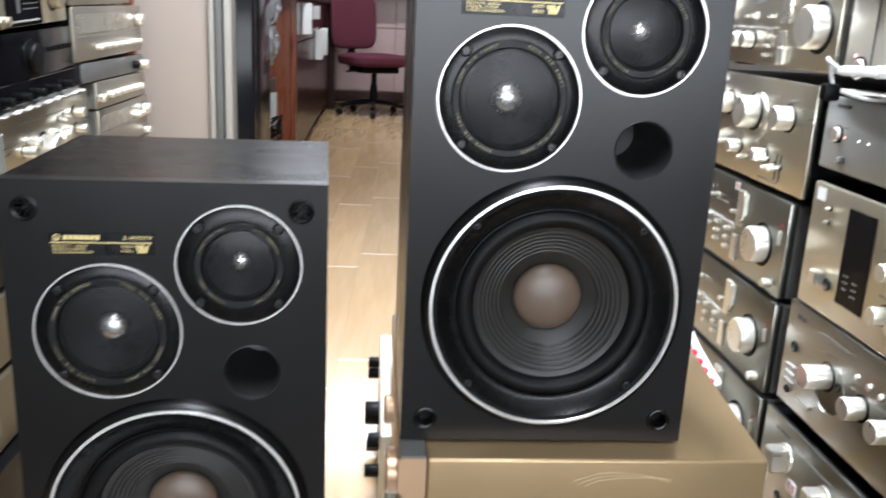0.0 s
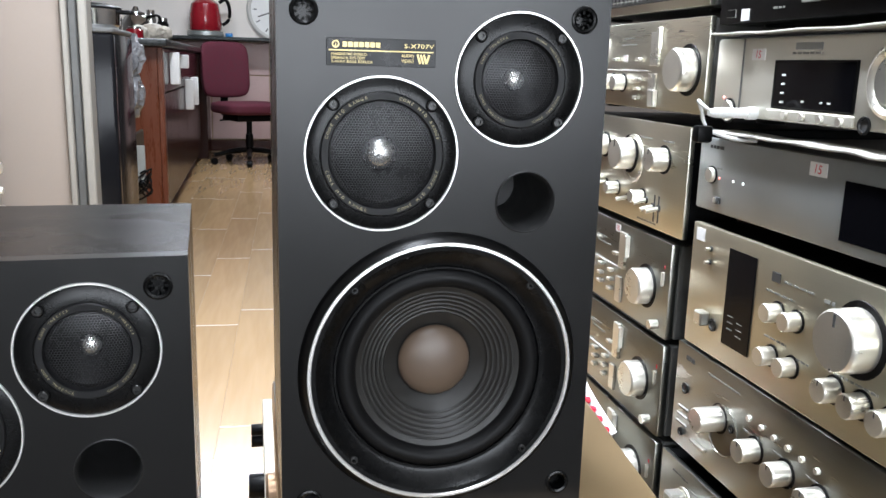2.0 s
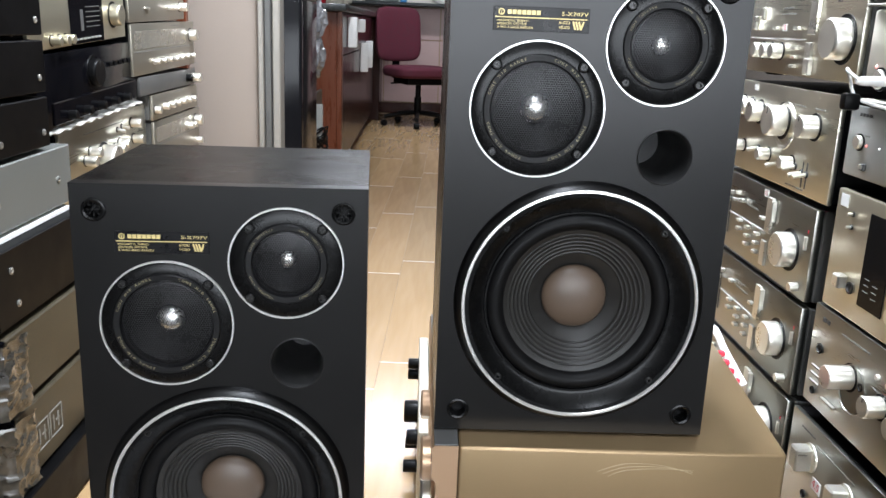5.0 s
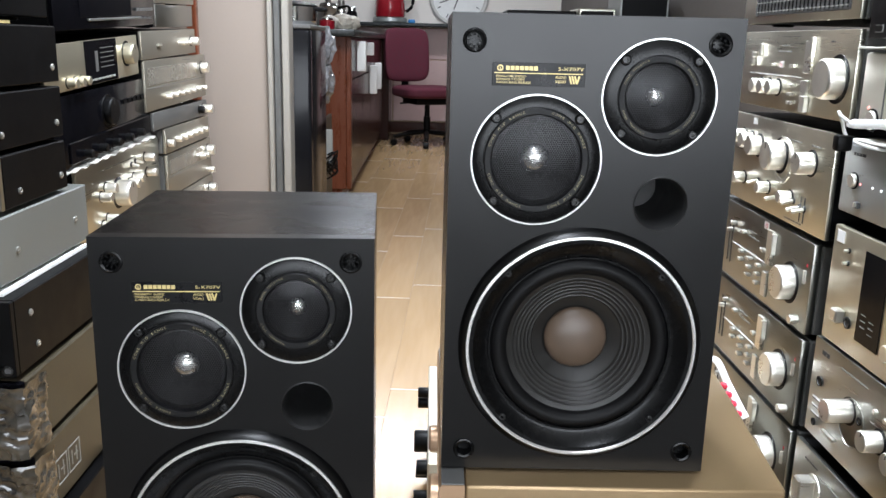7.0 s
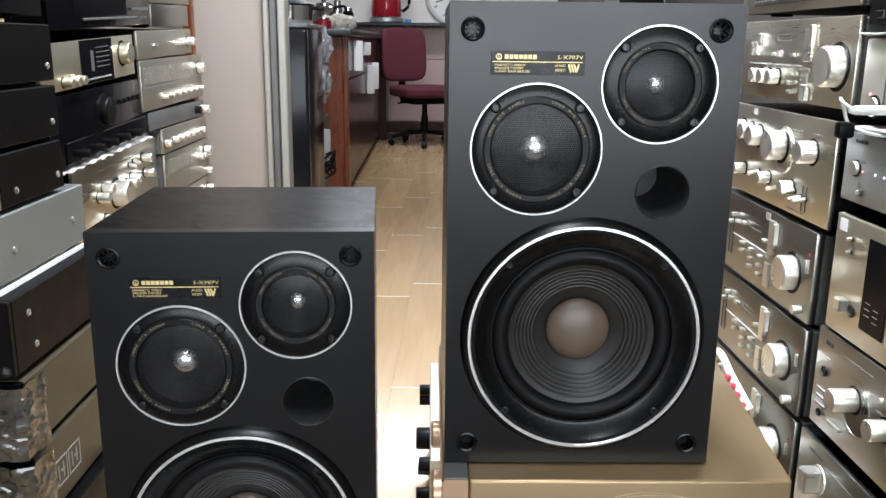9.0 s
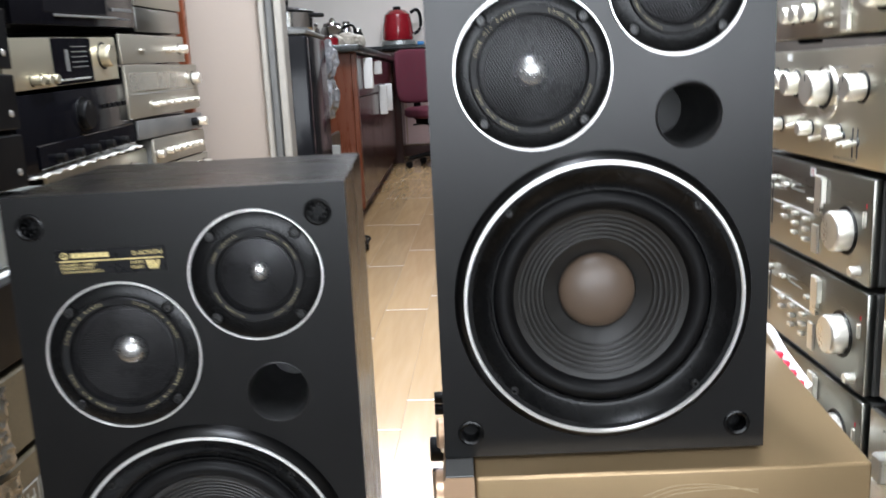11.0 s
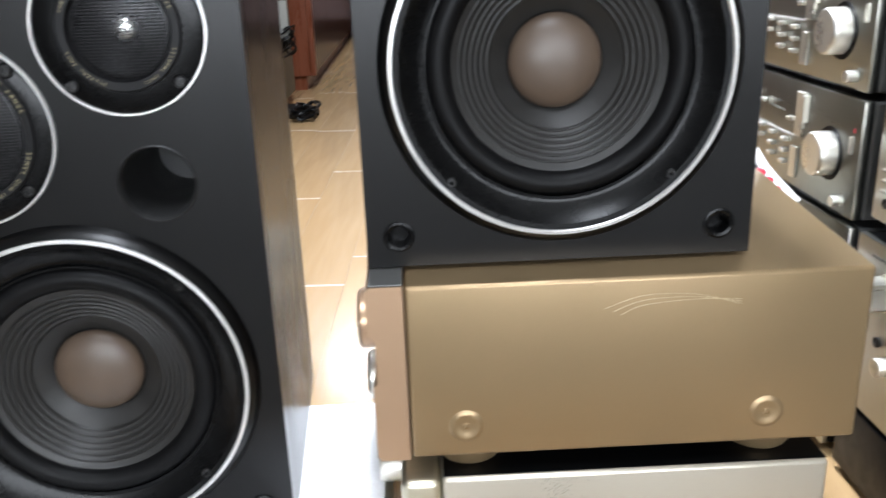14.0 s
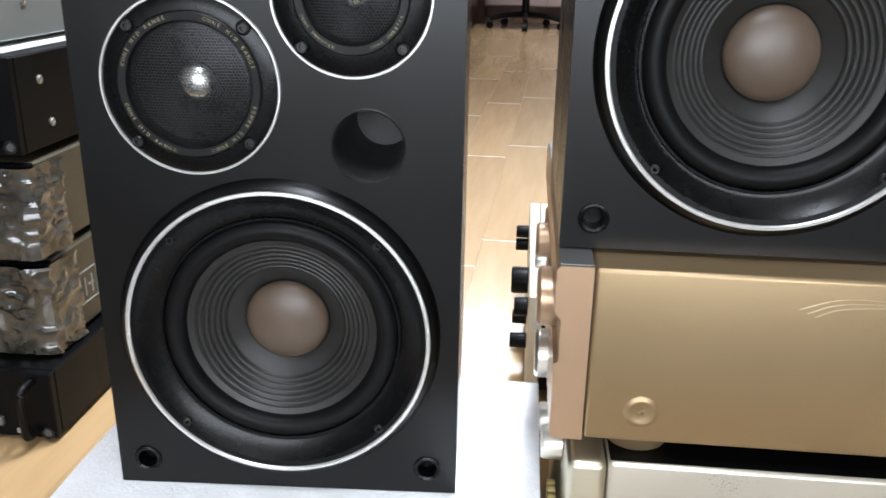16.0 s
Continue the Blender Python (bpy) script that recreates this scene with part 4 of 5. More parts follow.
band = part("band", bm, STICKER, rib)
mod = band.modifiers.new("thickness", "SOLIDIFY")
mod.thickness = 0.0015
for p in line[2:14:3]:
    part("bead", upright([(0, p.z - 0.0045), (0.005, p.z - 0.002), (0.0062, p.z + 0.001), (0.005, p.z + 0.005), (0, p.z + 0.006)], p.x - 0.009, p.y, n=14), REDINK, rib, "red bead")

# ---- white foam block under the left loudspeaker ----
bm = bmesh.new()
nx, ny = 44, 40
rows = []
for i in range(nx + 1):
    row = []
    for j in range(ny + 1):
        x, y = -0.583 + 0.430 * i / nx, -0.16 + 0.372 * j / ny
        z = BASE_L - 0.001 + 0.0022 * min(0, noise.noise((x * 9, y * 9, 1.0)))
        d = math.hypot((x + 0.192) / 0.02, (y - 0.118) / 0.013)
        z += 0.0035 * math.exp(-(d - 1) ** 2 * 5) * (1 if d > 0.3 else 0.4) - 0.0035 * math.exp(-d * d)
        row.append(bm.verts.new((x, y, z)))
    rows.append(row)
for r, s in zip(rows, rows[1:]):
    for j in range(ny):
        bm.faces.new((r[j], s[j], s[j + 1], r[j + 1]))
edge = [e for e in bm.edges if e.is_boundary]
out = bmesh.ops.extrude_edge_only(bm, edges=edge)
for g in out["geom"]:
    if isinstance(g, bmesh.types.BMVert):
        g.co.z = 0.001
tagged(finish("foam_block", bm, FOAM), "white foam block with a fibrous, slightly dented top", "foam block")


# ---- stacks on the other side of the aisle ----
def plain_unit(name, x1, y0, d, z0, z1, case, front, label, w=0.43, handle=False, screws=()):
    """A unit whose front looks towards -y and whose end wall shows at x1."""
    h = z1 - z0
    u = thing(name, pose(x1 - w / 2, y0, z0), label, "audio unit", "stacked hi-fi units")
    part("case", box(-w / 2, w / 2, 0.012, d, 0.006, h - 0.001, 0.002), case, u)
    part("front_panel", box(-w / 2, w / 2, 0, 0.0115, 0.006, h - 0.001, 0.0015), front, u)
    for sx in (-1, 1):
        for fy in (0.05, d - 0.04):
            foot(sx * (w / 2 - 0.05), fy, 0.007, 0.018, PLASTIC, u)
    for y, z in screws:
        tmp = screw_head(0, 0, 0, 0.0055)
        bmesh.ops.transform(tmp, matrix=Matrix.Translation((w / 2, y - y0, z - z0)) @ Matrix.Rotation(radians(90), 4, "Z"), verts=tmp.verts)
        part("screw", tmp, PALESCREW, u)
    if handle:
        part("handle", tube(curve_points([(w / 2 - 0.025, 0, h * 0.18), (w / 2 - 0.025, -0.022, h * 0.2), (w / 2 - 0.025, -0.026, h * 0.35), (w / 2 - 0.025, -0.026, h * 0.7), (w / 2 - 0.025, -0.022, h * 0.85), (w / 2 - 0.025, 0, h * 0.87)], 4), 0.005, 8), PLASTIC, u)
        button(u, w / 2 - 0.075, h * 0.3, 0.016, 0.012, 0.006, GREYCASE)
        button(u, w / 2 - 0.045, h * 0.16, 0.014, 0.006, 0.003, GREYINK)
        print_bars(u, w / 2 - 0.1, h * 0.55, 0.05)
        print_bars(u, w / 2 - 0.09, h * 0.47, 0.03)
        socket(u, w / 2 - 0.012, h * 0.14, 0.008)
    return u


plain_unit("black_amplifier", -0.75, 0.232, 0.36, 0.0, 0.098, BLACKCASE, BLACKCASE, "black amplifier with a front handle standing on the floor", handle=True)
for n, (x1, z0, z1) in enumerate(((-0.768, 0.098, 0.222), (-0.772, 0.226, 0.347))):
    u = plain_unit("wrapped_receiver", x1, 0.29, 0.36, z0, z1, TANCASE, BLACKGLASS, "tan receiver half wrapped in crinkled clear plastic", w=0.43)
    h = z1 - z0
    # plastic film bulging over the front and round the corner
    bm = bmesh.new()
    grid = []
    for i in range(81):
        row = []
        for j in range(33):
            s, v = i / 80, j / 32
            along = s * 0.34
            if along < 0.27:
                p = Vector((-0.055 + along, -0.014, 0.004 + v * (h - 0.006)))
                nrm = Vector((0, -1, 0))
            else:
                p = Vector((0.2205, -0.014 + (along - 0.27), 0.004 + v * (h - 0.006)))
                nrm = Vector((1, 0, 0))
            w1 = noise.noise((s * 10, v * 3, 3.0 + n * 9)) * 0.006 + (1 - abs(noise.noise((s * 11 + v * 5, v * 4 - s * 8, 8.0 + n)))) ** 5 * 0.005
            p += nrm * (0.002 + max(0.0, w1))
            row.append(bm.verts.new(p))
        grid.append(row)
    for r, s in zip(grid, grid[1:]):
        for j in range(32):
            bm.faces.new((r[j], r[j + 1], s[j + 1], s[j]))
    part("plastic_film", bm, WRAP, u, "crinkled clear plastic film")
    if n == 0:
        tmp = bmesh.new()
        for k in range(2):
            y = 0.052 * k
            for y0, y1, z0, z1 in ((0, 0.046, 0, 0.002), (0, 0.046, 0.044, 0.046), (0, 0.002, 0.002, 0.044), (0.044, 0.046, 0.002, 0.044), (0.012, 0.015, 0.01, 0.036), (0.022, 0.036, 0.022, 0.025), (0.03, 0.033, 0.01, 0.036)):
                box(-0.0005, 0.0005, y + y0, y + y1, z0, z1, bm=tmp)
        bmesh.ops.transform(tmp, matrix=Matrix.Translation((0.2155, 0.07, 0.035)), verts=tmp.verts)
        part("embossed_mark", tmp, GREYINK, u)
plain_unit("black_amplifier", -0.775, 0.285, 0.36, 0.351, 0.474, BLACKCASE, BLACKCASE, "black amplifier with a front handle in a stack", handle=True, screws=((0.36, 0.385), (0.345, 0.44)))
plain_unit("silver_unit", -0.80, 0.30, 0.345, 0.480, 0.588, LIGHTCASE, SILVER, "silver-grey audio unit resting on white paper", screws=((0.375, 0.53), (0.59, 0.533)))
for z0, z1, ya in ((0.589, 0.677, 0.34), (0.678, 0.768, 0.30), (0.769, 0.866, 0.27)):
    plain_unit("black_cased_unit", -0.80, ya, 0.572 - ya, z0, z1, BLACKCASE, SILVER if z0 < 0.6 else PLASTIC, "black-cased audio unit in a stack", screws=((ya + 0.06, z0 + 0.028), (0.548, z0 + 0.03)))
plain_unit("black_cased_unit", -0.81, 0.27, 0.3, 0.872, 0.965, BLACKCASE, PLASTIC, "black-cased audio unit on top of a stack")
ob = finish("paper_sheet", box(-1.2, -0.796, 0.31, 0.63, 0.4745, 0.4795), STICKER)
tagged(ob, "folded white paper under the silver unit", "paper")
ob = finish("paper_sheet", box(-1.2, -0.815, 0.29, 0.45, 0.8665, 0.8715), GOLDINK)
tagged(ob, "yellowed paper between two black units", "paper")


class Left:
    """Units whose fronts look towards +x; places are world y and z."""

    def __init__(self, name, x, near, far, z0, z1, case, panel, label, category="amplifier", tilt=0.0, **more):
        self.yc, self.z0 = (near + far) / 2, z0
        lean = Matrix.Rotation(radians(tilt), 4, "X") @ Matrix.Rotation(radians(90), 4, "Z")
        self.u = unit(name, Matrix.Translation((x, self.yc, z0)) @ lean, far - near, 0.36, z1 - z0, case, panel, label, category, "stacked hi-fi units", **more)

    def p(self, y, z):
        return y - self.yc, z - self.z0


lx = -0.882
u = Left("cassette_deck", lx + 0.008, 0.74, 1.33, 0.862, 0.985, BLACKCASE, BLACKGLASS, "black cassette deck on top of a stack", "cassette deck", tilt=2.4, feet=0.006)
window(u.u, *[y - u.yc for y in (0.86, 1.16)], 0.03, 0.09)
part("tray", box(0.9 - u.yc, 1.22 - u.yc, -0.004, 0.0, 0.022, 0.027, 0.001), GREYCASE, u.u)
for k in range(6):
    button(u.u, *u.p(1.2 + 0.02 * k, 0.905), 0.014, 0.007, 0.004, GREYCASE)
for k in range(3):
    button(u.u, *u.p(1.22 + 0.03 * k, 0.885), 0.02, 0.005, 0.004, INK)
u = Left("gold_receiver", lx, 0.70, 1.212, 0.747, 0.842, BLACKCASE, CHAMP, "champagne gold receiver with a dark central display", "receiver", tilt=2.6, feet=0.004)
window(u.u, *[y - u.yc for y in (0.892, 1.072)], 0.005, 0.094)
slot(u.u, 0.945 - u.yc, 0.96 - u.yc, 0.03, 0.072, mat=GREYCASE, out=0.0018)
for k in range(5):
    slot(u.u, 0.975 - u.yc, 1.05 - u.yc, 0.036 + 0.01 * k, 0.038 + 0.01 * k, mat=GREYCASE, out=0.0018)
for k in range(7):
    button(u.u, *u.p(0.915 + 0.021 * k, 0.761), 0.014, 0.004, 0.004, GREYINK)
knob(u.u, *u.p(1.135, 0.803), 0.024, 0.022, CHAMP)
for y in (0.80, 0.835, 0.865):
    knob(u.u, *u.p(y, 0.766), 0.009, 0.02, CHAMP)
u = Left("black_amplifier", lx, 0.72, 1.272, 0.594, 0.742, BLACKCASE, BLACKGLASS, "glossy black amplifier with a flap and knobs", tilt=1.9, feet=0.004)
part("flap", box(0.78 - u.yc, 1.262 - u.yc, -0.004, 0.0, 0.012, 0.056, 0.002), BLACKGLASS, u.u)
knob(u.u, *u.p(1.0, 0.69), 0.03, 0.016, PLASTIC)
for k in range(5):
    button(u.u, *u.p(1.1 + 0.03 * k, 0.7), 0.018, 0.01, 0.004, PLASTIC)
for k in range(5):
    knob(u.u, *u.p(0.85 + 0.08 * k, 0.62), 0.009, 0.02, PLASTIC)
tmp = bmesh.new()
rows = []
for i in range(61):
    y = 0.74 + 0.54 * i / 60
    wave = 0.0022 * math.sin(i * 1.05) + 0.0016 * noise.noise((y * 30, 2.0, 0))
    rows.append([tmp.verts.new((lx + 0.010 - 0.06 * j, y, 0.588 + (y - 0.74) * 0.03 + wave * (1 - j / 3))) for j in range(4)])
for r, q in zip(rows, rows[1:]):
    for j in range(3):
        tmp.faces.new((r[j], r[j + 1], q[j + 1], q[j]))
ob = finish("paper_sheet", tmp, PACKING)
ob.modifiers.new("thickness", "SOLIDIFY").thickness = 0.003
tagged(ob, "wavy white packing sheet under the black amplifier", "packing sheet")
u = Left("silver_amplifier", lx - 0.012, 0.83, 1.365, 0.412, 0.588, BLACKCASE, SILVER, "vintage silver amplifier with a large central knob", tilt=0.8, feet=0.006)
knob(u.u, *u.p(1.06, 0.497), 0.03, 0.035)
for y, z in ((0.955, 0.507), (0.985, 0.522), (0.955, 0.442), (0.985, 0.452), (1.135, 0.507), (1.165, 0.515), (1.255, 0.552), (1.265, 0.512)):
    knob(u.u, *u.p(y, z), 0.011, 0.026, pointer=False)
for y, z in ((1.155, 0.548), (1.185, 0.552)):
    toggle(u.u, *u.p(y, z), l=0.02, r=0.004)
slot(u.u, 0.95 - u.yc, 1.2 - u.yc, 0.15, 0.152, mat=GREYINK)
Left("base_amplifier", lx - 0.012, 0.80, 1.36, 0.2, 0.408, BLACKCASE, GREYP, "grey amplifier low in a stack")
Left("base_amplifier", lx - 0.012, 0.80, 1.36, 0.0, 0.198, BLACKCASE, GREYP, "grey amplifier low in a stack")

# stack of pale tuners beyond them: near end, far end, foot, top, tilt, front
TUNERS = [(1.345, 1.70, 0.935, 1.03, 1.5, PALESILVER), (1.345, 1.68, 0.874, 0.934, 1.5, GREYP), (1.225, 1.70, 0.797, 0.868, 1.5, PALESILVER), (1.235, 1.80, 0.668, 0.796, 0.9, PALESILVER),
          (1.28, 1.80, 0.613, 0.662, 0.0, GREYCASE), (1.37, 1.815, 0.543, 0.612, 0.0, PALESILVER), (1.375, 1.83, 0.425, 0.542, 0.0, PALESILVER), (1.375, 1.84, 0.29, 0.424, 0.0, PALESILVER), (1.375, 1.84, 0.145, 0.289, 0.0, GREYP), (1.375, 1.84, 0.0, 0.144, 0.0, GREYP)]
for n, (near, far, z0, z1, tilt, mat) in enumerate(TUNERS):
    u = Left("silver_tuner", lx + 0.006, near, far, z0, z1, BLACKCASE if n < 5 else GREYCASE, mat, "pale silver vintage tuner with small knobs in a stack", "tuner", tilt=tilt, feet=0.003)
    h, zm = z1 - z0, (z0 + z1) / 2
    if n == 2:
        knob(u.u, *u.p(far - 0.045, zm + 0.002), 0.012, 0.024, pointer=False)
        for k in range(3):
            knob(u.u, *u.p(far - 0.16 + 0.035 * k, zm), 0.006, 0.016, pointer=False, base=False)
        button(u.u, *u.p(near + 0.13, zm), 0.03, 0.005, 0.006)
    if n in (3, 6, 7):
        window(u.u, near + 0.02 - u.yc, far - 0.10 - u.yc, h * 0.52, h * 0.86, name="dial_window", mat=DIALGLASS)
        slot(u.u, near + 0.01 - u.yc, far - 0.02 - u.yc, h * 0.46, h * 0.475, mat=GREYINK)
        knob(u.u, *u.p(far - 0.045, z0 + h * 0.7), 0.016, 0.022, pointer=False)
    if n == 3:
        for k in range(7):
            knob(u.u, *u.p(far - 0.40 + 0.058 * k, z0 + h * 0.24), 0.0065, 0.016, pointer=False, base=False)
    if n == 5:
        knob(u.u, *u.p(near + 0.02, zm - 0.004), 0.01, 0.018, pointer=False)
        for k in range(6):
            knob(u.u, *u.p(near + 0.1 + 0.055 * k, zm - 0.002), 0.0085, 0.016, pointer=False, base=False)
    if n == 4:
        knob(u.u, *u.p(far - 0.045, zm), 0.013, 0.03, pointer=False)
        knob(u.u, *u.p(far - 0.09, zm), 0.011, 0.016, PLASTIC, pointer=False)
    if n in (6, 7):
        for k in range(2):
            knob(u.u, *u.p(far - 0.13 + 0.04 * k, z0 + h * 0.62), 0.009, 0.018, pointer=False, base=False)
        knob(u.u, *u.p(far - 0.04, z0 + h * 0.16), 0.01, 0.02, pointer=False, base=False)
    print_bars(u.u, far - 0.2 - u.yc, h * 0.93, 0.08)
tagged(finish("rack_post", box(-0.94, -0.91, 1.845, 1.875, 0, 1.9, 0.003), CHERRY), "reddish wooden post of the equipment rack", "rack post")

# ---- kitchen corner beyond the doorway ----
fr = thing("small_fridge", pose(-0.586, 2.06, 0), "glossy dark refrigerator beside the doorway", "refrigerator")
part("body", box(-0.55, 0, 0.05, 0.42, 0.02, 0.885, 0.006, 2), FRIDGE, fr)
part("door", box(-0.55, 0, 0, 0.047, 0.03, 0.885, 0.01, 3), FRIDGE, fr)
part("top", box(-0.55, 0.002, 0.0, 0.42, 0.886, 0.902, 0.004), GREYCASE, fr)
for x in (-0.5, -0.04):
    for y in (0.06, 0.38):
        foot(x, y, 0.021, 0.018, PLASTIC, fr)

pot = thing("cooking_pot", pose(-0.68, 2.22, 0.902), "shiny cooking pot with dark handles on the refrigerator", "pot")
part("body", upright([(0, 0.002), (0.085, 0.0), (0.095, 0.012), (0.098, 0.06), (0.096, 0.06), (0.092, 0.012), (0, 0.008)], n=40), CHROME, pot)
part("lid", upright([(0.1, 0.061), (0.1, 0.066), (0.06, 0.078), (0.0, 0.082)], n=40), PLASTIC, pot)
part("handle", box(-0.21, -0.095, -0.012, 0.012, 0.046, 0.062, 0.005, 2), PLASTIC, pot)
part("handle", box(0.095, 0.135, -0.012, 0.012, 0.046, 0.06, 0.005, 2), PLASTIC, pot)
part("lid_knob", upright([(0.006, 0.08), (0.016, 0.095), (0.016, 0.103), (0, 0.106)], n=20), PLASTIC, pot)

# clutter between fridge and cupboard
bag = bmesh.new()
bmesh.ops.create_icosphere(bag, subdivisions=4, radius=1.0)
for v in bag.verts:
    k = 1 + 0.25 * noise.noise(v.co * 2.2) + 0.12 * noise.noise(v.co * 6)
    v.co = Vector((v.co.x * 0.045 * k, v.co.y * 0.09 * k, v.co.z * 0.092 * k))
ob = finish("plastic_bag", bag, BAGFILM)
ob.matrix_world = pose(-0.652, 2.95, 0.66)
tagged(ob, "crumpled clear plastic bag of household things", "plastic bag")
bag2 = copy_thing(ob, pose(-0.672, 2.98, 0.815, 20, 10, 40))
hook = thing("bag_stand", pose(-0.655, 2.95, 0), "dark folded trolley with hanging bags and cables", "trolley")
part("post", box(-0.025, 0.0, -0.02, 0.02, 0.02, 0.84, 0.004), PLASTIC, hook)
part("base", box(-0.06, 0.05, -0.12, 0.14, 0.0, 0.022, 0.004), PLASTIC, hook)
part("panel", box(-0.02, -0.005, 0.03, 0.35, 0.05, 0.5, 0.004), TANCASE, hook)
part("bracket", box(0.0, 0.04, -0.015, 0.0, 0.30, 0.46, 0.003), GREYINK, hook)
for k in range(4):
    pts = [(0.03 + 0.03 * math.sin(j * 1.9 + k), 0.0 + 0.05 * math.cos(j * 1.3 + k * 2), 0.30 - 0.03 * (j % 3) + 0.02 * k) for j in range(8)]
    part("cable", tube(curve_points(pts, 4), 0.004, 6), PLASTIC, hook)
coil = thing("cable_coil", pose(-0.56, 2.85, 0.0), "tangled black cable on the floor", "cable")
for k in range(3):
    pts = [(0.0 + 0.045 * math.cos(j * 1.1 + k), 0.12 * math.sin(j * 0.9 + k * 2), 0.012 + 0.012 * ((j + k) % 4)) for j in range(12)]
    part("loop", tube(curve_points(pts, 4), 0.006, 6), PLASTIC, coil)

cab = thing("kitchen_cupboard", pose(-0.6, 3.62, 0), "cherry-wood kitchen cupboard with dark doors and white papers", "cupboard")
part("carcass", box(-0.6, -0.022, 0.0, 2.9, 0.07, 0.868, 0.003), CHERRY, cab)
part("plinth", box(-0.6, -0.045, 0.02, 2.9, 0.0, 0.069), CHERRY, cab)
for k in range(4):
    d = part("door", box(-0.021, 0.0, 0.06 + 0.71 * k, 0.06 + 0.71 * k + 0.702, 0.08, 0.64, 0.004), DARKWOOD, cab)
    part("drawer", box(-0.021, 0.0, 0.06 + 0.71 * k, 0.06 + 0.71 * k + 0.702, 0.648, 0.86, 0.004), DARKWOOD, cab)
part("end_post", box(-0.021, 0.004, 0.0, 0.055, 0.07, 0.868, 0.003), CHERRY, cab)
for y, z, h in ((3.98, 0.765, 0.165), (4.62, 0.8, 0.08), (4.95, 0.595, 0.19), (5.45, 0.60, 0.19)):
    part("pull_handle", box(0.004, 0.056, y - 3.62 - 0.018, y - 3.62 + 0.018, z - h / 2, z + h / 2, 0.008, 2), STICKER, cab, "white pull handle")
tagged(finish("worktop", box(-1.3, -0.565, 3.50, 6.6, 0.87, 0.905, 0.006, 2), STONE), "dark polished stone worktop on the cupboard", "worktop")
tagged(finish("worktop", box(-1.3, -0.45, 6.602, 7.11, 0.87, 0.905, 0.006, 2), STONE), "dark polished stone worktop along the end wall", "worktop")
end_cab = thing("kitchen_cupboard", pose(-0.55, 6.62, 0), "dark wooden corner cupboard under the worktop", "cupboard")
part("carcass", box(-0.7, 0.0, 0.0, 0.45, 0.0, 0.868, 0.003), DARKWOOD, end_cab)

kettle = thing("electric_kettle", pose(-0.57, 7.13, 1.0125) @ Matrix.Scale(1.25, 4), "red enamel electric kettle on a dark base", "kettle")
part("base", upright([(0, 0), (0.12, 0), (0.125, 0.008), (0.12, 0.035), (0, 0.04)], n=40), STEELGREY, kettle)
part("body", upright([(0, 0.041), (0.105, 0.041), (0.112, 0.055), (0.108, 0.14), (0.092, 0.22), (0.06, 0.25), (0, 0.26)], n=40), REDENAMEL, kettle)
part("handle", tube(curve_points([(0.095, 0, 0.23), (0.14, 0, 0.25), (0.165, 0, 0.2), (0.16, 0, 0.12), (0.115, 0, 0.08)], 5), 0.012, 10), PLASTIC, kettle)
part("lid", upright([(0.03, 0.255), (0.028, 0.275), (0, 0.28)], n=20), PLASTIC, kettle)
tagged(finish("sponge", box(-0.40, -0.34, 7.05, 7.1, 1.0135, 1.045, 0.006, 2), BLUE), "small blue sponge beside the kettle", "sponge")

jar = thing("glass_teapot", pose(-0.80, 4.35, 0.905), "clear glass teapot with a chrome lid on the worktop", "teapot")
part("body", upright([(0, 0.002), (0.06, 0.0), (0.085, 0.03), (0.088, 0.08), (0.06, 0.13), (0.05, 0.14)], n=40), CHROME, jar)
part("lid", upright([(0.052, 0.141), (0.05, 0.155), (0.02, 0.165), (0.012, 0.185), (0, 0.19)], n=32), CHROME, jar)
part("handle", tube(curve_points([(0.06, 0, 0.13), (0.12, 0, 0.14), (0.13, 0, 0.08), (0.08, 0, 0.04)], 5), 0.008, 8), PLASTIC, jar)
for k, (x, y, r) in enumerate(((-0.70, 4.2, 0.06), (-0.66, 4.3, 0.055), (-0.76, 4.12, 0.05))):
    bm = bmesh.new()
    bmesh.ops.create_icosphere(bm, subdivisions=4, radius=r)
    for v in bm.verts:
        v.co *= 1 + 0.18 * noise.noise(v.co * 60 + Vector((k, 0, 0)))
        v.co.z = v.co.z * 0.8 + r * 0.78
    ob = finish("dried_flower_head", bm, WAX)
    ob.matrix_world = pose(x, y, 0.905)
    tagged(ob, "cream dried flower head on the worktop", "dried flower", "dried flowers")
for x, y, r, h, mat in ((-0.86, 4.0, 0.035, 0.14, CHROME), (-0.78, 4.9, 0.03, 0.2, CHROME), (-0.72, 5.0, 0.035, 0.16, PLASTIC), (-0.85, 5.2, 0.05, 0.18, STICKER), (-0.74, 3.8, 0.04, 0.06, REDENAMEL)):
    jr = thing("kitchen_jar", pose(x, y, 0.905), "small kitchen jar with a lid on the worktop", "jar", "kitchen jars")
    part("body", upright([(0, 0), (r, 0), (r * 1.05, h * 0.1), (r * 1.05, h * 0.75), (r * 0.8, h * 0.85), (0, h * 0.86)], n=28), mat, jr)
    part("lid", upright([(r * 0.82, h * 0.861), (r * 0.82, h * 0.97), (r * 0.7, h), (0, h)], n=28), CHROME, jr)

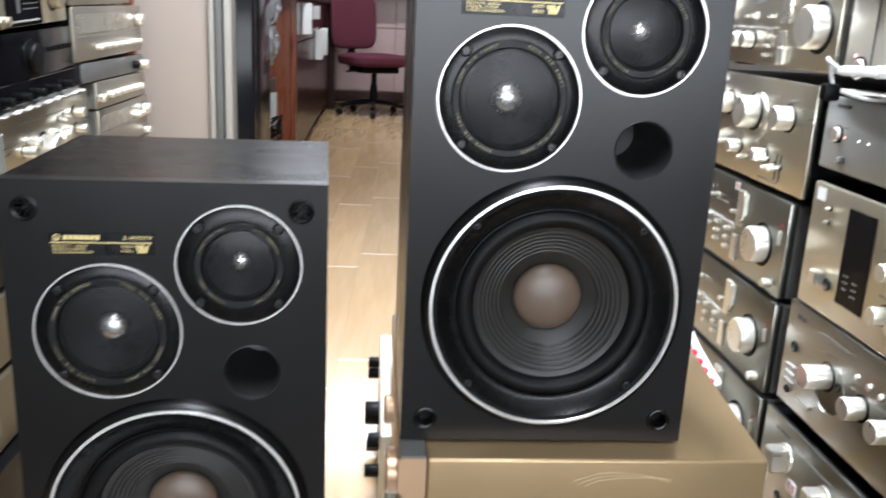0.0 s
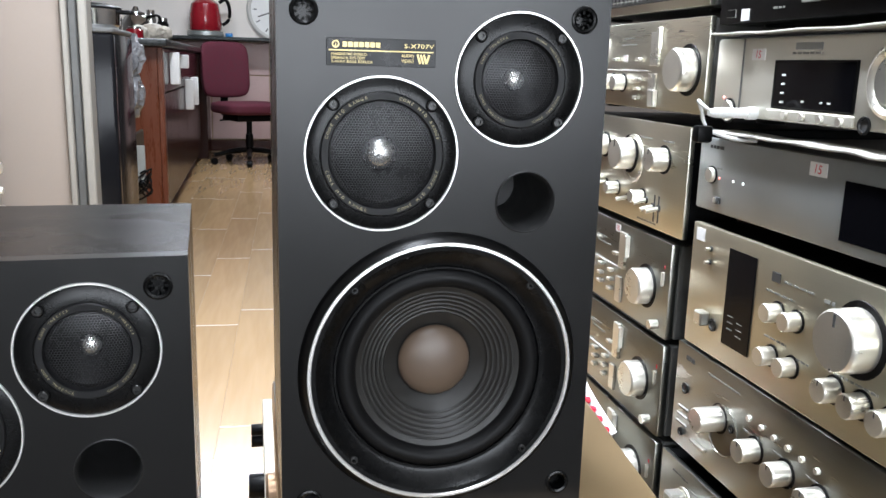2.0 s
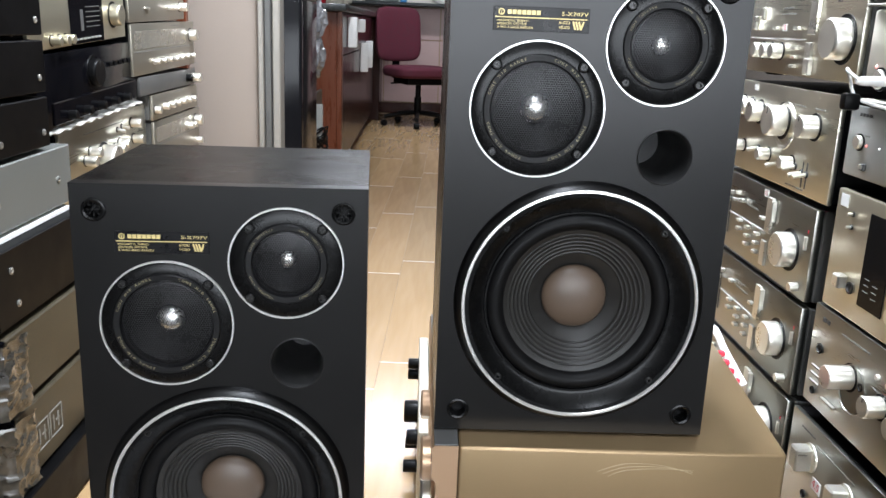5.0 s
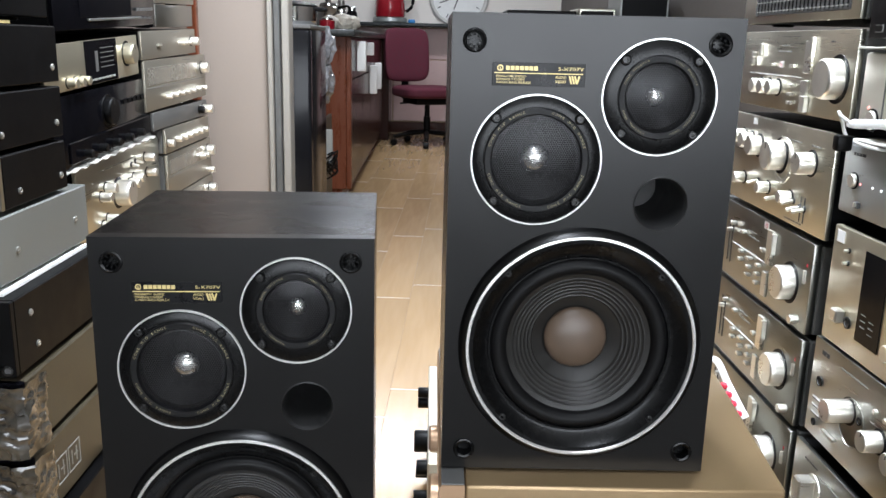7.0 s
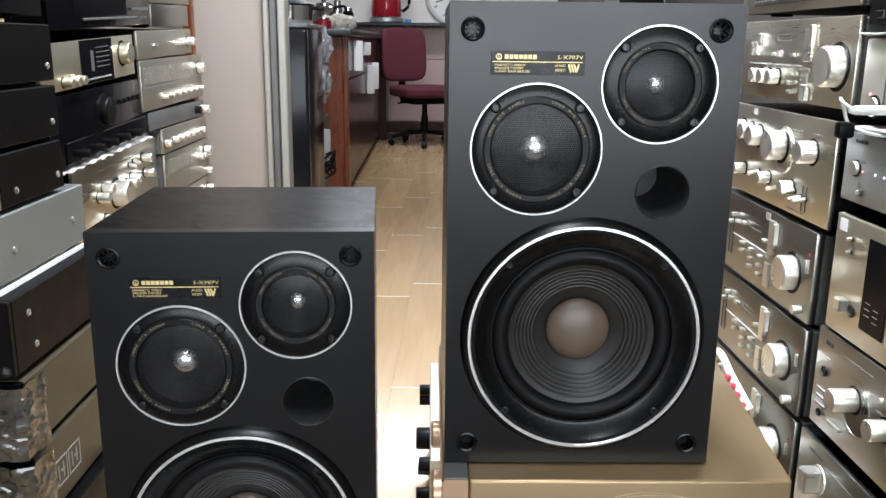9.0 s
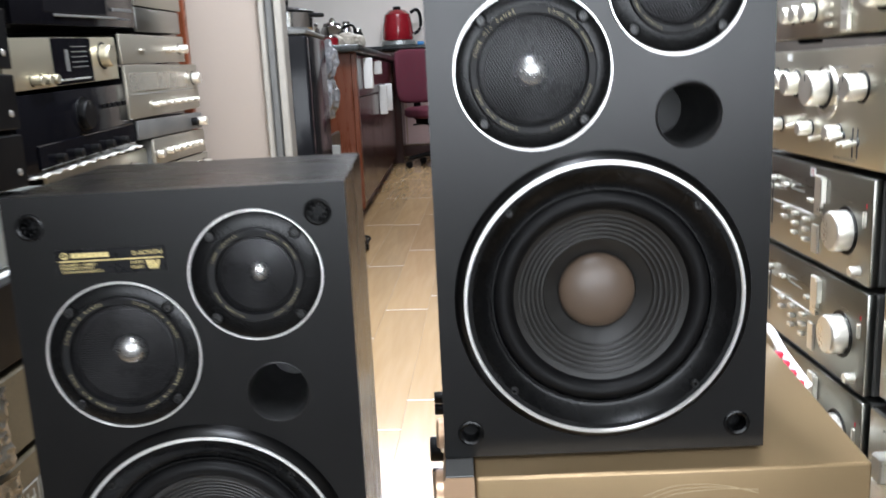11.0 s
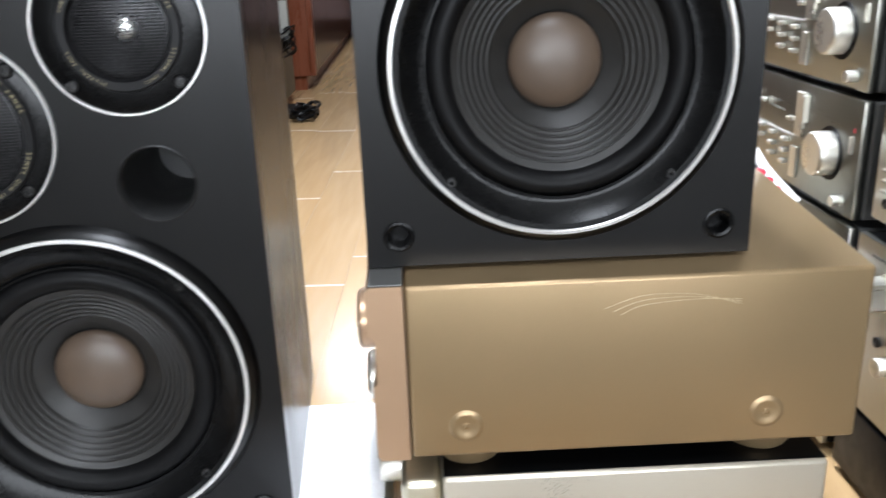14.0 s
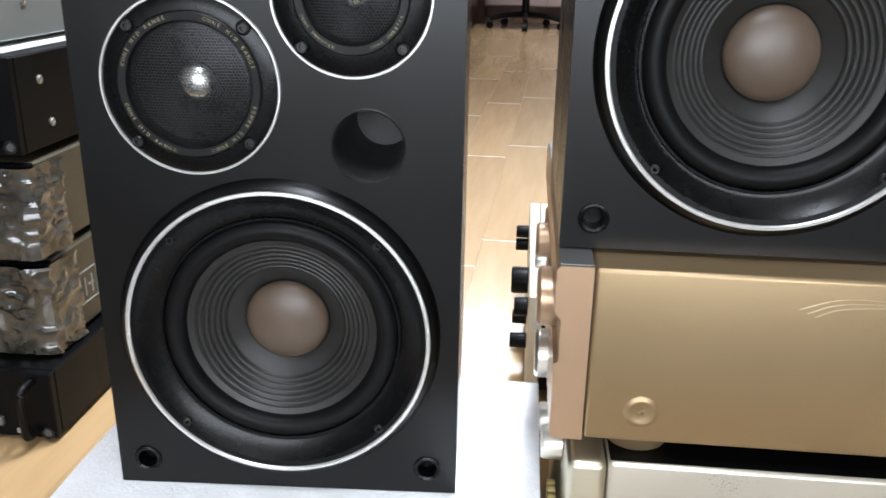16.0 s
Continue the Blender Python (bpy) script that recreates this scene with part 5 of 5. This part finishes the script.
clock = thing("wall_clock", pose(0.06, 7.318, 1.27), "large round white wall clock", "wall clock")
part("rim", lathe([(0.275, 0.0), (0.28, -0.03), (0.265, -0.045), (0.245, -0.04), (0.24, -0.02)], n=64), WHITEPAINT, clock)
part("face", lathe([(0.241, -0.019), (0.0, -0.019)], n=64), STICKER, clock)
for k in range(12):
    tmp = box(-0.004, 0.004, -0.0215, -0.0195, 0.19, 0.225)
    bmesh.ops.transform(tmp, matrix=Matrix.Rotation(radians(30 * k), 4, "Y"), verts=tmp.verts)
    part("hour_mark", tmp, INK, clock)
for ang, l in ((200, 0.13), (250, 0.19)):
    tmp = box(-0.005, 0.005, -0.025, -0.023, -0.02, l)
    bmesh.ops.transform(tmp, matrix=Matrix.Rotation(radians(ang), 4, "Y"), verts=tmp.verts)
    part("pointer", tmp, INK, clock)


def padded(w, d, h, curve_out=0.0):
    """A rounded cushion, centred, w along x, d along y, h along z."""
    bm = bmesh.new()
    bmesh.ops.create_cube(bm, size=1.0)
    bmesh.ops.subdivide_edges(bm, edges=list(bm.edges), cuts=9, use_grid_fill=True)
    for v in bm.verts:
        p = [v.co.x * 2, v.co.y * 2, v.co.z * 2]
        k = 5.0
        s = (abs(p[0]) ** k + abs(p[1]) ** k + abs(p[2]) ** k) ** (1 / k)
        q = [c / s for c in p]
        v.co = Vector((q[0] * w / 2, q[1] * d / 2 + curve_out * q[0] ** 2, q[2] * h / 2))
    return bm


chair = thing("office_chair", pose(-0.21, 6.3, 0, 0, 0, 25), "wine-red fabric office chair on black castors", "chair")
bm = padded(0.52, 0.48, 0.1)
bmesh.ops.translate(bm, vec=(0, 0, 0.445), verts=bm.verts)
part("seat", bm, WINE, chair, "wine-red padded seat")
part("seat_pan", box(-0.16, 0.16, -0.14, 0.16, 0.345, 0.4, 0.01, 2), PLASTIC, chair)
bm = padded(0.40, 0.075, 0.44, -0.03)
bmesh.ops.transform(bm, matrix=Matrix.Translation((-0.12, 0.2, 0.74)) @ Matrix.Rotation(radians(-6), 4, "X"), verts=bm.verts)
part("backrest", bm, WINE, chair, "wine-red padded backrest")
part("back_bar", box(-0.15, -0.09, 0.19, 0.215, 0.38, 0.62, 0.006), PLASTIC, chair)
part("column", upright([(0, 0.09), (0.03, 0.09), (0.03, 0.24), (0.022, 0.24), (0.022, 0.35), (0, 0.35)], n=20), PLASTIC, chair)
part("lever", tube([(-0.1, 0, 0.36), (-0.24, 0.02, 0.35)], 0.007, 8), PLASTIC, chair)
for k in range(5):
    a = 2 * math.pi * k / 5 + 0.5
    leg = part("leg", tube([(0.02 * math.cos(a), 0.02 * math.sin(a), 0.11), (0.15 * math.cos(a), 0.15 * math.sin(a), 0.1), (0.29 * math.cos(a), 0.29 * math.sin(a), 0.075)], 0.018, 8), PLASTIC, chair)
    tmp = lathe([(0, -0.022), (0.022, -0.022), (0.027, -0.016), (0.027, 0.016), (0.022, 0.022), (0, 0.022)], n=20)
    bmesh.ops.transform(tmp, matrix=Matrix.Translation((0.29 * math.cos(a), 0.29 * math.sin(a), 0.027)) @ Matrix.Rotation(a, 4, "Z"), verts=tmp.verts)
    part("castor", tmp, PLASTIC, leg)

# bench with dark machines behind the loudspeakers
bench = thing("work_bench", pose(0.62, 3.6, 0), "dark work bench carrying electronic equipment", "bench")
part("top", box(-0.45, 0.38, -0.3, 0.4, 0.86, 0.9, 0.004), DARKWOOD, bench)
for sx in (-0.42, 0.35):
    for sy in (-0.27, 0.37):
        part("leg", box(sx - 0.025, sx + 0.025, sy - 0.025, sy + 0.025, 0, 0.859, 0.003), DARKWOOD, bench)
for x, w, h, mat, name, label in ((0.36, 0.34, 0.115, BLACKCASE, "turntable", "flat black turntable on the bench"), (0.63, 0.18, 0.13, SILVER, "cassette_player", "small silver cassette player on the bench"), (0.86, 0.24, 0.2, STEELGREY, "monitor", "slate grey boxy monitor on the bench")):
    u = thing(name, pose(x, 3.4, 0.9), label, "electronics")
    part("body", box(-w / 2, w / 2, 0, 0.3, 0.004, h, 0.004), mat, u)
    part("front", box(-w / 2 + 0.01, w / 2 - 0.01, -0.004, -0.0005, 0.015, h - 0.012, 0.001), PLASTIC, u)
    part("foot", box(-w / 2 + 0.02, w / 2 - 0.02, 0.02, 0.28, 0, 0.0045), PLASTIC, u)

# ---- floor tiles ----
ANGLE, TW, TL, GAP = 2.1, 0.1375, 0.945, 0.0012
shared = None
turn = Matrix.Rotation(radians(-ANGLE), 4, "Z")
offsets = {0: 0.07, 1: 0.235, -1: -0.225}
rnd = random.Random(11)
for col in range(-11, 12):
    shift = offsets.get(col, rnd.uniform(0, TL))
    for row in range(-5, 6):
        # the joint between columns 0 and 1 passes through (-0.234, 1.89)
        lx0, ly0 = (col - 1) * TW, shift + row * TL
        centre = Vector((-0.2345, 1.81, 0)) + turn @ Vector((lx0 + TW / 2, ly0 + TL / 2, 0))
        if not (-1.62 < centre.x < 1.05 and 0.02 < centre.y < 7.1):
            continue
        if shared is None:
            bm = box(-TW / 2 + GAP / 2, TW / 2 - GAP / 2, -TL / 2 + 0.0043, TL / 2 - 0.0003, -0.006, 0.0, 0.0004)
            box(-TW / 2 + GAP / 2, TW / 2 - GAP / 2, -TL / 2 + 0.0003, -TL / 2 + 0.0041, -0.006, -0.0002, bm=bm)
            ob = finish("tile", bm, TILE, floor)
            ob.data.materials.append(GLAREJOINT)
            for p in ob.data.polygons:
                p.material_index = 1 if p.center.y < -TL / 2 + 0.0042 else 0
            shared = ob.data
        else:
            ob = new("tile", shared)
            ob.parent = floor
        ob.matrix_basis = Matrix.Translation(centre) @ turn
